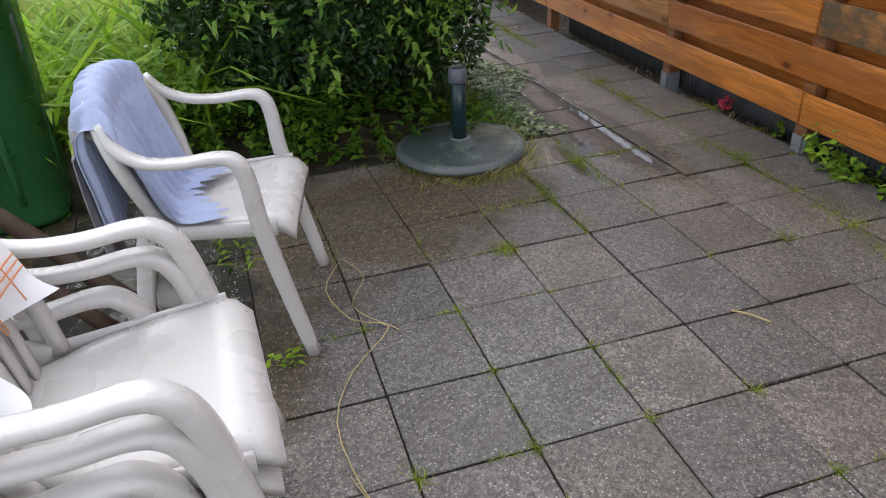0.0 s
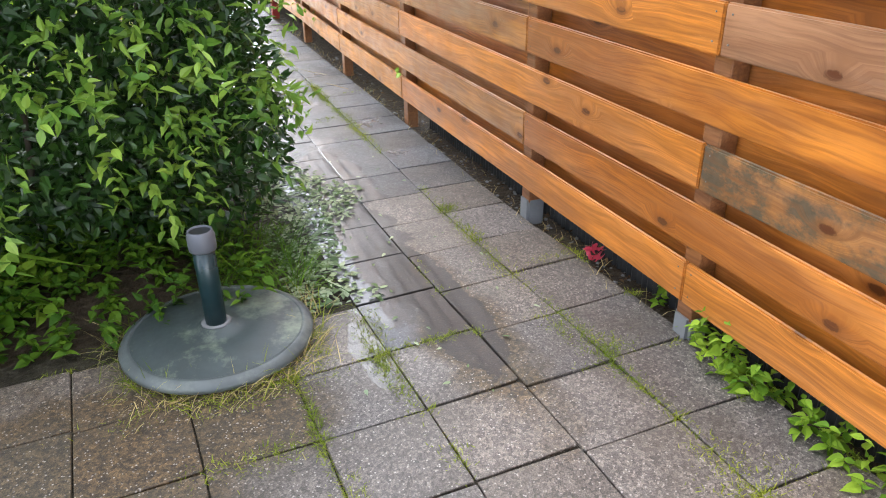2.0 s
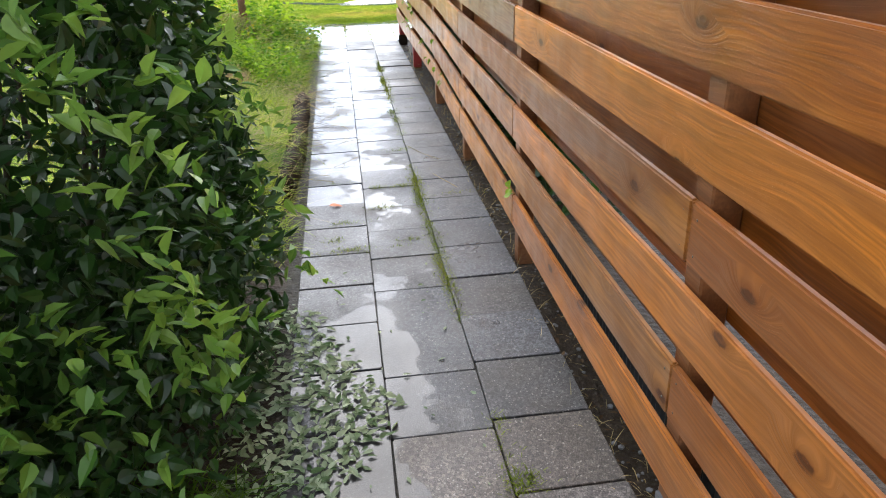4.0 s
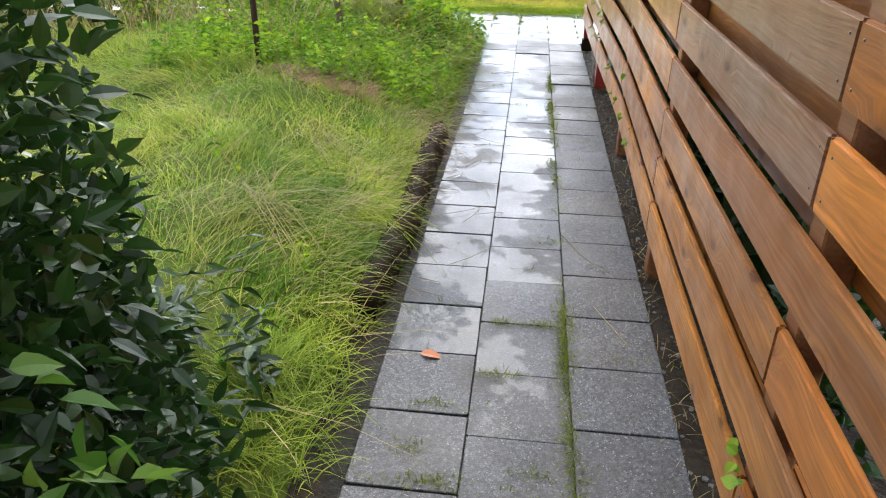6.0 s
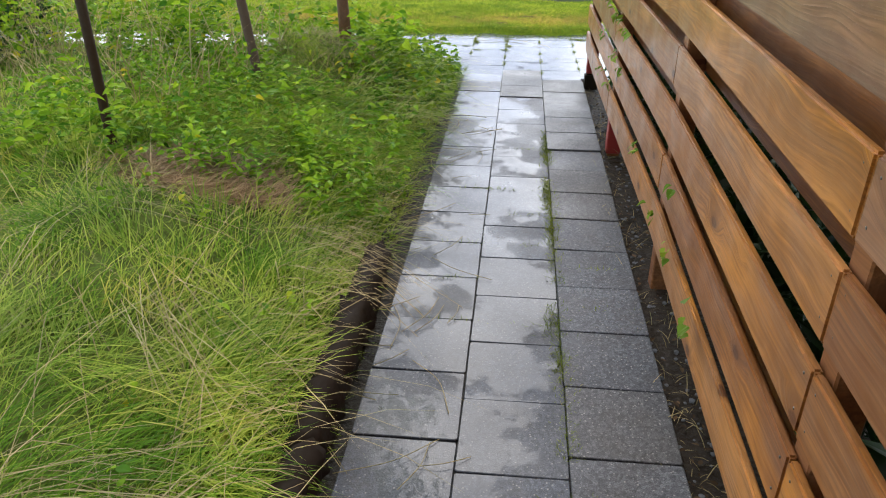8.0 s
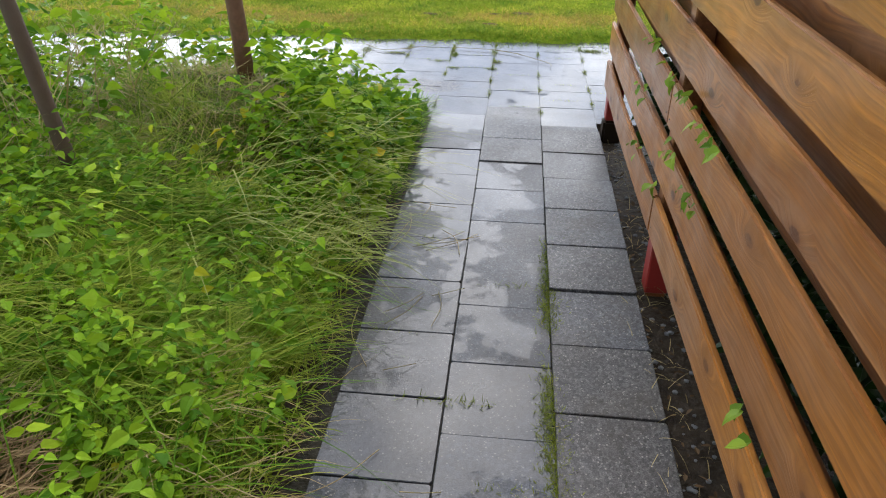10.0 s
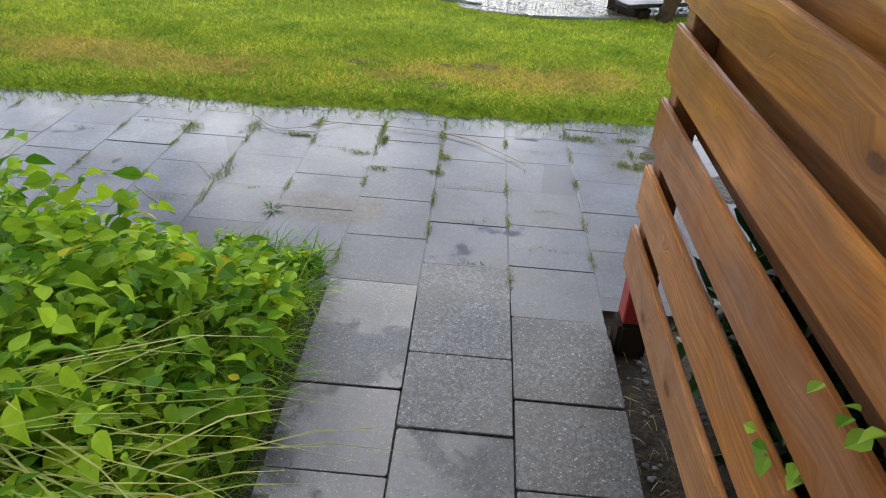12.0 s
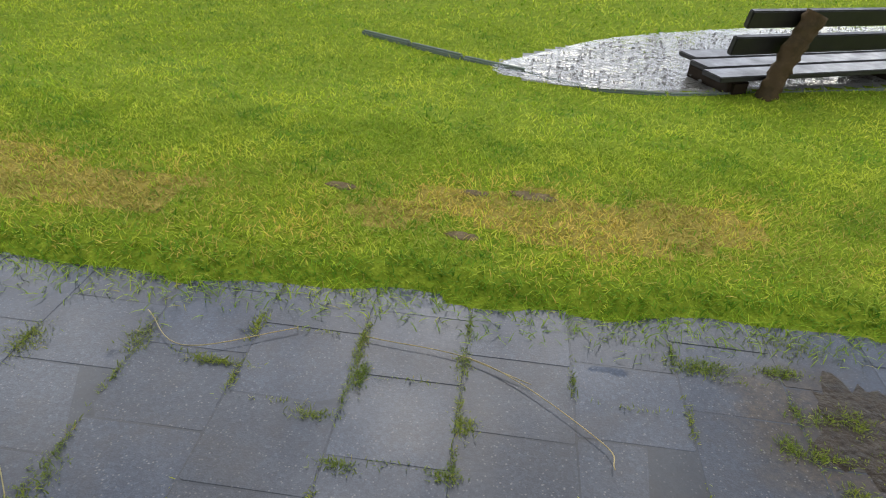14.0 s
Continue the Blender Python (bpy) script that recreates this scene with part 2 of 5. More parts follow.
def leaf_material(name, low, high, rough=0.38, translucent=0.25, dry=None):
    n = Nodes(name)
    i = n.island()
    base = n.mix(i, low, high)
    base = n.mix(1.0, base, n.ramp(n.noise(2.2, 3), (0.36, (0.78, 0.86, 0.8)), (0.64, (1.35, 1.25, 1.1))), "MULTIPLY")
    if dry:
        base = n.mix(n.ramp(n.math("FRACT", n.math("MULTIPLY", i, 17.3)), (0.965, 0.0), (0.985, 1.0)), base, dry)
    base = n.mix(n.ramp(n.noise(45, 2), (0.4, 0.0), (0.7, 0.25)), base, n.mix(0.5, base, (0.02, 0.03, 0.01)))
    return n.surface(base, rough, None, 0.0, 0.45 if rough < 0.42 else 0.08, translucent)


def plain_material(name, color, rough, vary=0.15, scale=20.0, bump=0.1, metal=0.0, dirt=(0.10, 0.09, 0.06), dirt_amount=0.25, spec=0.5):
    n = Nodes(name)
    base = n.mix(n.math("MULTIPLY", n.noise(scale, 4), vary * 2), color, tuple(c * 0.6 for c in color))
    base = n.mix(n.math("MULTIPLY", n.ramp(n.noise(6.5, 6, rough=0.7), (0.5, 0.0), (0.72, 1.0)), dirt_amount), base, dirt)
    return n.surface(base, n.ramp(n.noise(9, 3), (0.3, max(rough - 0.08, 0.02)), (0.7, rough + 0.12)), n.bump(n.noise(scale * 4, 3), bump, 0.003), metal, spec)


def water_material(name="rain_water", chop=0.035):
    n = Nodes(name)
    ripple = n.bump(n.math("ADD", n.noise(9, 2), n.math("MULTIPLY", n.noise(38, 2), 0.15)), chop, 0.02 if chop < 0.5 else 0.05)
    gl = n.node("ShaderNodeBsdfGlossy", Roughness=0.015)
    n.put(gl.inputs["Normal"], ripple)
    tr = n.node("ShaderNodeBsdfTransparent", Color=(0.93, 0.92, 0.88))
    fr = n.node("ShaderNodeFresnel", IOR=1.33)
    n.put(fr.inputs["Normal"], ripple)
    ms = n.node("ShaderNodeMixShader")
    n.put(ms.inputs[0], fr.outputs[0])
    n.t.links.new(tr.outputs[0], ms.inputs[1])
    n.t.links.new(gl.outputs[0], ms.inputs[2])
    n.t.links.new(ms.outputs[0], n.out.inputs[0])
    return n.m


def soil_material(name, dark, light, wet=0.5, spec=0.12):
    n = Nodes(name)
    base = n.ramp(n.noise(14, 6, rough=0.7), (0.3, dark), (0.7, light))
    base = n.mix(n.ramp(n.voronoi(60), (0.1, 0.35), (0.35, 0.0)), base, tuple(c * 1.9 for c in light))
    return n.surface(base, wet, n.bump(n.math("ADD", n.noise(40, 5), n.noise(9, 3)), 0.7, 0.02), 0.0, spec)


MUD = ((-0.60, 4.00, 0.20, 0.75), (-2.65, 3.70, 1.00, 0.95), (-1.80, 3.72, 0.62, 0.50), (-2.35, 2.95, 0.20, 0.45), (-1.35, 3.75, 0.35, 0.25), (0.33, 13.60, 0.28, 0.34), (-1.0, 12.85, 0.30, 0.16), (0.12, 4.4, 0.16, 1.0))
PUDDLES = ((-0.78, 4.28, 0.17, 0.32), (-0.60, 4.10, 0.14, 0.62), (-0.74, 4.85, 0.26, 0.55), (-0.66, 5.45, 0.24, 0.55), (-0.93, 3.95, 0.06, 0.26), (-2.75, 3.6, 0.5, 0.9))
M_TILE = tile_material("wet_paving_concrete", (0.064, 0.055, 0.048), (0.132, 0.112, 0.096), 0.40, 0.5, 0.5, 1.0, 0.22, 0.0, PUDDLES, MUD)
M_PATH = tile_material("soaked_path_concrete", (0.046, 0.047, 0.050), (0.090, 0.091, 0.093), 0.38, 0.42, 0.35, 0.9, 0.41, 0.40, PUDDLES, MUD)
M_SOAKED = tile_material("flooded_path_concrete", (0.034, 0.038, 0.045), (0.066, 0.071, 0.080), 0.38, 0.40, 0.30, 0.8, 0.59, 0.50, PUDDLES, MUD)
M_SILT = tile_material("silty_water", (0.026, 0.031, 0.038), (0.046, 0.053, 0.062), 0.5, 0.08, 0.05, 0.2, 0.95)
M_FLOOD = tile_material("flooded_pavement_concrete", (0.031, 0.038, 0.050), (0.072, 0.084, 0.104), 0.5, 0.14, 0.30, 0.42, 0.68, 0.0, (), MUD)
M_WOOD_A = wood_material("orange_stained_pine", (0.40, 0.118, 0.014), (0.72, 0.250, 0.034), 0.36, 0.18)
M_WOOD_B = wood_material("brown_stained_pine", (0.36, 0.124, 0.018), (0.64, 0.262, 0.040), 0.40, 0.42, 0.75)
M_WOOD_STAIN = wood_material("mould_stained_board", (0.30, 0.12, 0.03), (0.40, 0.17, 0.045), 0.4, 0.3, 0.3, 0.9)
M_WOOD_WORN = wood_material("weathered_board", (0.28, 0.135, 0.066), (0.36, 0.182, 0.092), 0.42, 0.7, 0.9)
M_POST = wood_material("post_pine", (0.26, 0.10, 0.03), (0.33, 0.13, 0.04), 0.5, 0.2)
M_RED = plain_material("red_brown_paint", (0.30, 0.022, 0.016), 0.45)
M_CONC = plain_material("concrete_foot", (0.17, 0.175, 0.18), 0.75, 0.25, 30, 0.3)
M_SOIL = soil_material("wet_soil", (0.018, 0.013, 0.009), (0.055, 0.041, 0.027))
M_MUD = soil_material("washed_mud", (0.013, 0.009, 0.006), (0.052, 0.038, 0.023), 0.35)
M_BARE = soil_material("bare_soil", (0.095, 0.072, 0.036), (0.200, 0.150, 0.085), 0.9, 0.02)
M_THATCH = soil_material("lawn_thatch", (0.090, 0.140, 0.009), (0.205, 0.255, 0.022), 0.9, 0.02)
M_DRYTHATCH = soil_material("yellowed_thatch", (0.15, 0.130, 0.022), (0.34, 0.265, 0.065), 0.9, 0.02)
M_MEADOW = soil_material("meadow_floor", (0.045, 0.070, 0.010), (0.150, 0.190, 0.035), 0.8)
M_JOINT = soil_material("joint_sand", (0.012, 0.010, 0.007), (0.048, 0.042, 0.029), 0.5)
M_WATER = water_material()
M_RIPPLE = water_material("rippled_puddle", 0.60)
M_CHOP = water_material("wind_rippled_water", 0.7)
M_BUSH = leaf_material("glossy_hedge_leaf", (0.010, 0.034, 0.007), (0.036, 0.092, 0.016), 0.32, 0.28)
M_SPRIG = leaf_material("young_hedge_leaf", (0.085, 0.20, 0.028), (0.27, 0.42, 0.070), 0.40, 0.42)
M_WEED = leaf_material("weed_leaf", (0.060, 0.18, 0.012), (0.37, 0.55, 0.030), 0.50, 0.36, (0.60, 0.52, 0.03))
M_WEEDDARK = leaf_material("shaded_weed_leaf", (0.070, 0.185, 0.016), (0.31, 0.52, 0.032), 0.50, 0.34)
M_CLIMB = leaf_material("climber_leaf", (0.08, 0.17, 0.015), (0.25, 0.37, 0.04), 0.45, 0.30)
M_MEADOWGRASS = leaf_material("long_grass", (0.17, 0.30, 0.026), (0.53, 0.61, 0.110), 0.6, 0.40, (0.50, 0.42, 0.15))
M_OLIVEGRASS = leaf_material("yellowing_grass", (0.28, 0.32, 0.040), (0.60, 0.58, 0.13), 0.6, 0.35, (0.55, 0.42, 0.18))
M_DARKGRASS = leaf_material("deep_green_grass", (0.055, 0.15, 0.008), (0.19, 0.35, 0.025), 0.55, 0.35)
M_LAWN = leaf_material("lawn_grass", (0.13, 0.23, 0.012), (0.37, 0.48, 0.040), 0.7, 0.40, (0.40, 0.36, 0.08))
M_DRYLAWN = leaf_material("yellowed_lawn", (0.29, 0.25, 0.035), (0.62, 0.48, 0.130), 0.7, 0.35)
M_PALELAWN = leaf_material("pale_lawn_grass", (0.31, 0.38, 0.028), (0.56, 0.61, 0.090), 0.7, 0.45)
M_DEADSTRAW = leaf_material("dead_straw", (0.16, 0.10, 0.055), (0.52, 0.37, 0.22), 0.6, 0.1)
M_STRAW = leaf_material("straw", (0.30, 0.24, 0.11), (0.52, 0.43, 0.24), 0.6, 0.2)
M_PALEGRASS = leaf_material("pale_bent_grass", (0.26, 0.34, 0.07), (0.56, 0.56, 0.22), 0.6, 0.35)
M_MOSS = leaf_material("joint_grass", (0.10, 0.140, 0.012), (0.27, 0.32, 0.050), 0.6, 0.4, (0.42, 0.36, 0.12))
M_REED = leaf_material("reed_grass", (0.15, 0.28, 0.020), (0.34, 0.52, 0.07), 0.5, 0.45)
M_BARK = plain_material("bark", (0.13, 0.085, 0.055), 0.75, 0.5, 25, 0.6)
M_REDBARK = plain_material("reddish_bark", (0.25, 0.125, 0.068), 0.7, 0.8, 42, 0.9, dirt=(0.07, 0.05, 0.03), dirt_amount=0.7)
M_TWIG = plain_material("dark_twig", (0.055, 0.042, 0.028), 0.7, 0.4, 30, 0.4)
M_LOG = plain_material("wet_log", (0.050, 0.026, 0.013), 0.6, 0.5, 14, 0.5, spec=0.25)
M_LOGEDGE = plain_material("rotten_log", (0.030, 0.019, 0.011), 0.7, 0.7, 9, 0.9, spec=0.1, dirt=(0.05, 0.045, 0.03))
M_PLASTIC = plain_material("white_plastic", (0.53, 0.50, 0.475), 0.28, 0.08, 8, 0.03, dirt=(0.42, 0.37, 0.28), dirt_amount=0.15)
M_BIN = plain_material("green_plastic", (0.020, 0.105, 0.028), 0.30, 0.1, 5, 0.05, dirt=(0.02, 0.05, 0.015), dirt_amount=0.3)
M_BASE = plain_material("green_grey_concrete", (0.055, 0.072, 0.072), 0.40, 0.8, 9, 0.35, dirt=(0.20, 0.235, 0.17), dirt_amount=1.0)
M_RIM = plain_material("worn_grey_rim", (0.095, 0.112, 0.112), 0.40, 0.8, 14, 0.3, dirt=(0.17, 0.19, 0.16), dirt_amount=0.7)
M_GROUNDLEAF = leaf_material("ground_leaf", (0.028, 0.075, 0.010), (0.12, 0.22, 0.022), 0.45, 0.3)
M_TUBE = plain_material("dark_green_tube", (0.006, 0.024, 0.028), 0.32, 0.1, 20, 0.05, dirt_amount=0.1)
M_NAIL = plain_material("dull_steel", (0.16, 0.15, 0.14), 0.5, 0.2, 60, 0.1, 0.6)
M_CAP = plain_material("grey_plastic_cap", (0.10, 0.105, 0.12), 0.45, 0.1, 20, 0.05)
M_TOWEL = plain_material("lavender_terry", (0.42, 0.47, 0.64), 0.95, 0.2, 120, 0.6, dirt=(0.22, 0.23, 0.33), dirt_amount=0.5, spec=0.1)
M_TOWELGREY = plain_material("soaked_grey_cloth", (0.30, 0.28, 0.29), 0.9, 0.3, 60, 0.5, dirt=(0.12, 0.10, 0.09), dirt_amount=0.6, spec=0.1)
M_CLOTH = plain_material("white_cotton", (0.78, 0.77, 0.78), 0.9, 0.06, 90, 0.2, dirt_amount=0.05, spec=0.1)
M_CHECK = plain_material("orange_check_thread", (0.74, 0.31, 0.16), 0.9, 0.2, 60, 0.2, dirt_amount=0.0, spec=0.1)
M_BENCH = plain_material("dark_wet_timber", (0.018, 0.016, 0.016), 0.36, 0.5, 20, 0.3, dirt=(0.05, 0.045, 0.03), spec=0.42)
M_BENCHLOG = plain_material("mossy_bench_log", (0.115, 0.074, 0.034), 0.8, 1.0, 16, 0.9, dirt=(0.022, 0.020, 0.010), dirt_amount=0.9, spec=0.15)
M_GRAVEL = soil_material("flooded_gravel", (0.10, 0.098, 0.092), (0.24, 0.235, 0.22), 0.35)
M_KERB = plain_material("grey_kerb_stone", (0.15, 0.18, 0.14), 0.8, 0.3, 25, 0.3, spec=0.15)
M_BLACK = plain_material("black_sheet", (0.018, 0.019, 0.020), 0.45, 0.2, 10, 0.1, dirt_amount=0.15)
M_LITTER = leaf_material("fallen_leaf", (0.06, 0.11, 0.04), (0.36, 0.42, 0.30), 0.6, 0.15)
M_BROWNLEAF = leaf_material("rotting_leaf", (0.035, 0.021, 0.012), (0.15, 0.095, 0.055), 0.6, 0.1)
M_ORANGELEAF = plain_material("orange_leaf", (0.55, 0.17, 0.05), 0.5)
M_REDPLASTIC = plain_material("red_flower", (0.42, 0.03, 0.06), 0.5)


# ---- mesh helpers ----
def put_mesh(name, verts, faces, material, smooth=False):
    me = bpy.data.meshes.new(name)
    me.from_pydata([tuple(v) for v in verts] if not isinstance(verts, np.ndarray) else verts.tolist(), [], faces if isinstance(faces, list) else faces.tolist())
    for m in material if isinstance(material, (list, tuple)) else (material,):
        me.materials.append(m)
    if smooth:
        me.polygons.foreach_set("use_smooth", [True] * len(me.polygons))
    me.update()
    return me


def thing(name, label, category, group="", kind="", at=None):
    ob = new(name)
    ob.empty_display_size = 0.1
    if at is not None:
        ob.matrix_world = at
    return tagged(ob, label, category, group, kind)


def part(name, me, parent=None, label="", at=None):
    ob = new(name, me)
    if at is not None:
        ob.matrix_basis = at
    if parent:
        ob.parent = parent
    if label:
        tagged(ob, label)
    return ob


def box(name, sx, sy, sz, material, bevel=0.004, segments=1):
    bm = bmesh.new()
    bmesh.ops.create_cube(bm, size=1)
    bmesh.ops.scale(bm, vec=(sx, sy, sz), verts=bm.verts)
    if bevel:
        bmesh.ops.bevel(bm, geom=list(bm.edges), offset=bevel, segments=segments, affect="EDGES")
    me = bpy.data.meshes.new(name)
    bm.to_mesh(me)
    bm.free()
    me.materials.append(material)
    return me


def smooth_line(points, n):
    """n points along a Catmull-Rom curve through the given ones."""
    p = np.array(points, float)
    p = np.vstack([2 * p[0] - p[1], p, 2 * p[-1] - p[-2]])
    out = []
    for t in np.linspace(0, len(points) - 1 - 1e-6, n):
        i = int(t)
        u = t - i
        a, b, c, d = p[i:i + 4]
        out.append(0.5 * (2 * b + (c - a) * u + (2 * a - 5 * b + 4 * c - d) * u * u + (3 * b - 3 * c + d - a) * u ** 3))
    return np.array(out)


def sweep(name, points, sizes, material, side=(0, 1, 0), n=14, ring=12, square=0.35, wobble=0.0):
    """A bar along a curve; sizes: (width along side, thickness) at each given point. square: 0 round to 1 boxy."""
    line, size = smooth_line(points, n), smooth_line([(*s, 0) for s in sizes], n)
    tang = np.gradient(line, axis=0)
    tang /= np.linalg.norm(tang, axis=1)[:, None]
    verts, faces = [], []
    for i in range(n):
        s = np.array(side, float)
        s -= tang[i] * (s @ tang[i])
        s /= np.linalg.norm(s)
        u = np.cross(tang[i], s)
        for k in range(ring):
            a = 2 * math.pi * k / ring
            c, d = math.cos(a), math.sin(a)
            e = 1 - 0.6 * square
            x, y = math.copysign(abs(c) ** e, c), math.copysign(abs(d) ** e, d)
            w = 1 + wobble * noise.noise(Vector((i * 0.9, k * 1.1, line[0][0] * 7)))
            verts.append(line[i] + (s * x * size[i][0] + u * y * size[i][1]) * 0.5 * w)
    for i in range(n - 1):
        for k in range(ring):
            faces.append((i * ring + k, i * ring + (k + 1) % ring, (i + 1) * ring + (k + 1) % ring, (i + 1) * ring + k))
    faces.append(tuple(range(ring))[::-1])
    faces.append(tuple((n - 1) * ring + k for k in range(ring)))
    return put_mesh(name, verts, faces, material, True)


def lathe(name, profile, material, n=40, closed=True):
    verts = [(r * math.cos(2 * math.pi * k / n), r * math.sin(2 * math.pi * k / n), z) for r, z in profile for k in range(n)]
    faces = [(i * n + k, i * n + (k + 1) % n, (i + 1) * n + (k + 1) % n, (i + 1) * n + k) for i in range(len(profile) - 1) for k in range(n)]
    if closed:
        faces += [tuple(range(n))[::-1], tuple((len(profile) - 1) * n + k for k in range(n))]
    me = put_mesh(name, verts, faces, material)
    me.polygons.foreach_set("use_smooth", [len(p.vertices) == 4 for p in me.polygons])
    return me


rng = np.random.default_rng(7)


def unit(v):
    return v / np.maximum(np.linalg.norm(v, axis=-1, keepdims=True), 1e-9)


def leaf_cloud(centres, along, normal, length, width, fold=0.18, curl=0.12):
    """Folded oval leaves: vertices and triangles for arrays of places, directions and sizes."""
    n = len(centres)
    a = unit(along)
    s = unit(np.cross(a, normal))
    u = np.cross(s, a)
    half = ((0.13, 0.28), (0.34, 0.46), (0.62, 0.36), (0.84, 0.14))
    shape = [(0, 0), *half, (1.0, 0), *[(p, -q) for p, q in half[::-1]], (0.36, 0), (0.64, 0)]
    L, W = length[:, None], width[:, None]
    fold, curl = fold * rng.uniform(0.2, 2.6, (n, 1)), curl * rng.uniform(0.0, 2.6, (n, 1))
    bow = rng.normal(0, 0.16, (n, 1))
    verts = np.zeros((n, 12, 3))
    for k, (p, q) in enumerate(shape):
        verts[:, k] = centres + a * L * p + s * (W * q + L * bow * p * p) + u * (W * fold * abs(q) * 2.2 - L * curl * p * p)
    tri = np.array(((0, 1, 10), (1, 2, 10), (2, 3, 11), (2, 11, 10), (3, 4, 11), (4, 5, 11), (5, 6, 11), (6, 7, 11), (7, 8, 10), (7, 10, 11), (8, 9, 10), (9, 0, 10)))
    faces = (tri[None] + 12 * np.arange(n)[:, None, None]).reshape(-1, 3)
    return verts.reshape(-1, 3), faces


def blade_cloud(roots, direction, length, width, droop):
    """Bent grass blades: roots, first directions, sizes and how far they bow over."""
    n = len(roots)
    d = unit(direction)
    flat = d.copy()
    flat[:, 2] = 0
    flat = unit(flat + rng.normal(0, 1e-3, (n, 3)) * (1, 1, 0))
    s = np.cross(flat, (0, 0, 1.0))
    turn = rng.uniform(-0.9, 0.9, (n, 1))
    s = unit(s + flat * turn)
    L, W, D = length[:, None], width[:, None], droop[:, None]
    verts = np.zeros((n, 7, 3))
    for k, (t, w) in enumerate(((0, 0.8), (0.36, 1.0), (0.72, 0.7))):
        p = roots + d * L * t + (flat * 0.5 - np.array((0, 0, 1.0))) * L * D * t * t
        verts[:, 2 * k], verts[:, 2 * k + 1] = p - s * W * w * 0.5, p + s * W * w * 0.5
    verts[:, 6] = roots + d * L + (flat * 0.5 - np.array((0, 0, 1.0))) * L * D
    tri = np.array(((0, 1, 3), (0, 3, 2), (2, 3, 5), (2, 5, 4), (4, 5, 6)))
    faces = (tri[None] + 7 * np.arange(n)[:, None, None]).reshape(-1, 3)
    return verts.reshape(-1, 3), faces


def step(a, b, x):
    t = np.clip((np.asarray(x, float) - a) / (b - a), 0, 1)
    return t * t * (3 - 2 * t)


# ---- ground: one sheet from the terrace to the horizon ----
def bend(y):
    """How far the terrace's columns lie to the right of the path's."""
    return 0.058 * (1 - step(3.1, 4.95, y))


def lawn_edge(x):
    return 13.965 + 0.052 * (x + 0.9) + 0.025 * np.sin(np.asarray(x) * 5.1) + 0.015 * np.sin(np.asarray(x) * 13.7)


def waves(x, y):
    return np.sin(2.1 * x + 1.3 * y) * 0.5 + np.sin(5.3 * x - 3.1 * y + 1) * 0.3 + np.sin(9.7 * x + 7.9 * y) * 0.2


def ground_z(x, y):
    x, y = np.asarray(x, float), np.asarray(y, float)
    z = np.full(np.broadcast(x, y).shape, -0.014) + 0.001 * waves(x * 2, y * 2)
    z = z + 0.0035 * step(12.4, 12.0, y) * step(0.02, -0.02, x - bend(y)) * step(-2.5, -2.3, x)
    garden = step(-1.0, -1.16, x) * step(5.9, 6.6, y) * step(12.6, 11.5, y)
    garden *= 0.10 + 0.20 * step(-1.1, -2.0, x) + 0.05 * waves(x, y) + 0.03 * waves(2.3 * y, 1.9 * x)
    garden += 0.20 * step(-1.02, -1.30, x) * np.exp(-((x + 1.75) / 0.50) ** 2 - ((y - 11.42) / 0.45) ** 2)
    bed = step(-1.15, -1.6, x) * step(4.25, 4.7, y) * step(6.6, 5.9, y) * 0.08
    far = step(lawn_edge(x) - 0.02, lawn_edge(x) + 0.12, y)
    lawn = far * (0.045 + 0.012 * waves(x * 0.8, y * 0.8) - 0.10 * step(15.2, 16.6, y) + 0.0 * y)
    gap = step(-0.03, 0.0, x - bend(y)) * step(12.6, 12.2, y) * -0.030
    return z + garden + bed + lawn + gap


gx, gy = np.unique(np.r_[-400, -120, -40, -20, -12, np.arange(-8, 6.01, 0.08), 9, 14, 25, 60, 150, 400]), np.unique(np.r_[-400, -120, -40, -12, -5, np.arange(-2, 20.01, 0.08), 24, 30, 45, 80, 150, 400])
GX, GY = np.meshgrid(gx, gy)
GZ = ground_z(GX, GY)
GZ = np.where((np.abs(GX) > 20) | (GY > 24) | (GY < -12), -0.06, GZ)
nx = len(gx)
quads = [(j * nx + i, j * nx + i + 1, (j + 1) * nx + i + 1, (j + 1) * nx + i) for j in range(len(gy) - 1) for i in range(nx - 1)]
ground_mesh = put_mesh("ground", np.stack([GX, GY, GZ], -1).reshape(-1, 3), quads, [M_SOIL, M_THATCH, M_MEADOW, M_JOINT, M_GRAVEL, M_DRYTHATCH], True)


def dry_band(x, y):
    """How dry the lawn is: a yellowed strip a short way in from the paving."""
    band = np.exp(-((y - lawn_edge(x) - 0.58 - 0.10 * np.sin(x * 1.3)) / 0.35) ** 2)
    return band * (0.80 + 0.55 * waves(x * 1.2, y * 2.1))


def flood_inside(x, y):
    """The flooded gravel place round the bench, with a curved kerb."""
    u, v = (x - 2.0) * 0.871 + (y - 18.25) * 0.491, (y - 18.25) * 0.871 - (x - 2.0) * 0.491
    return (u / 3.0) ** 2 + (v / 0.80) ** 2 < 1


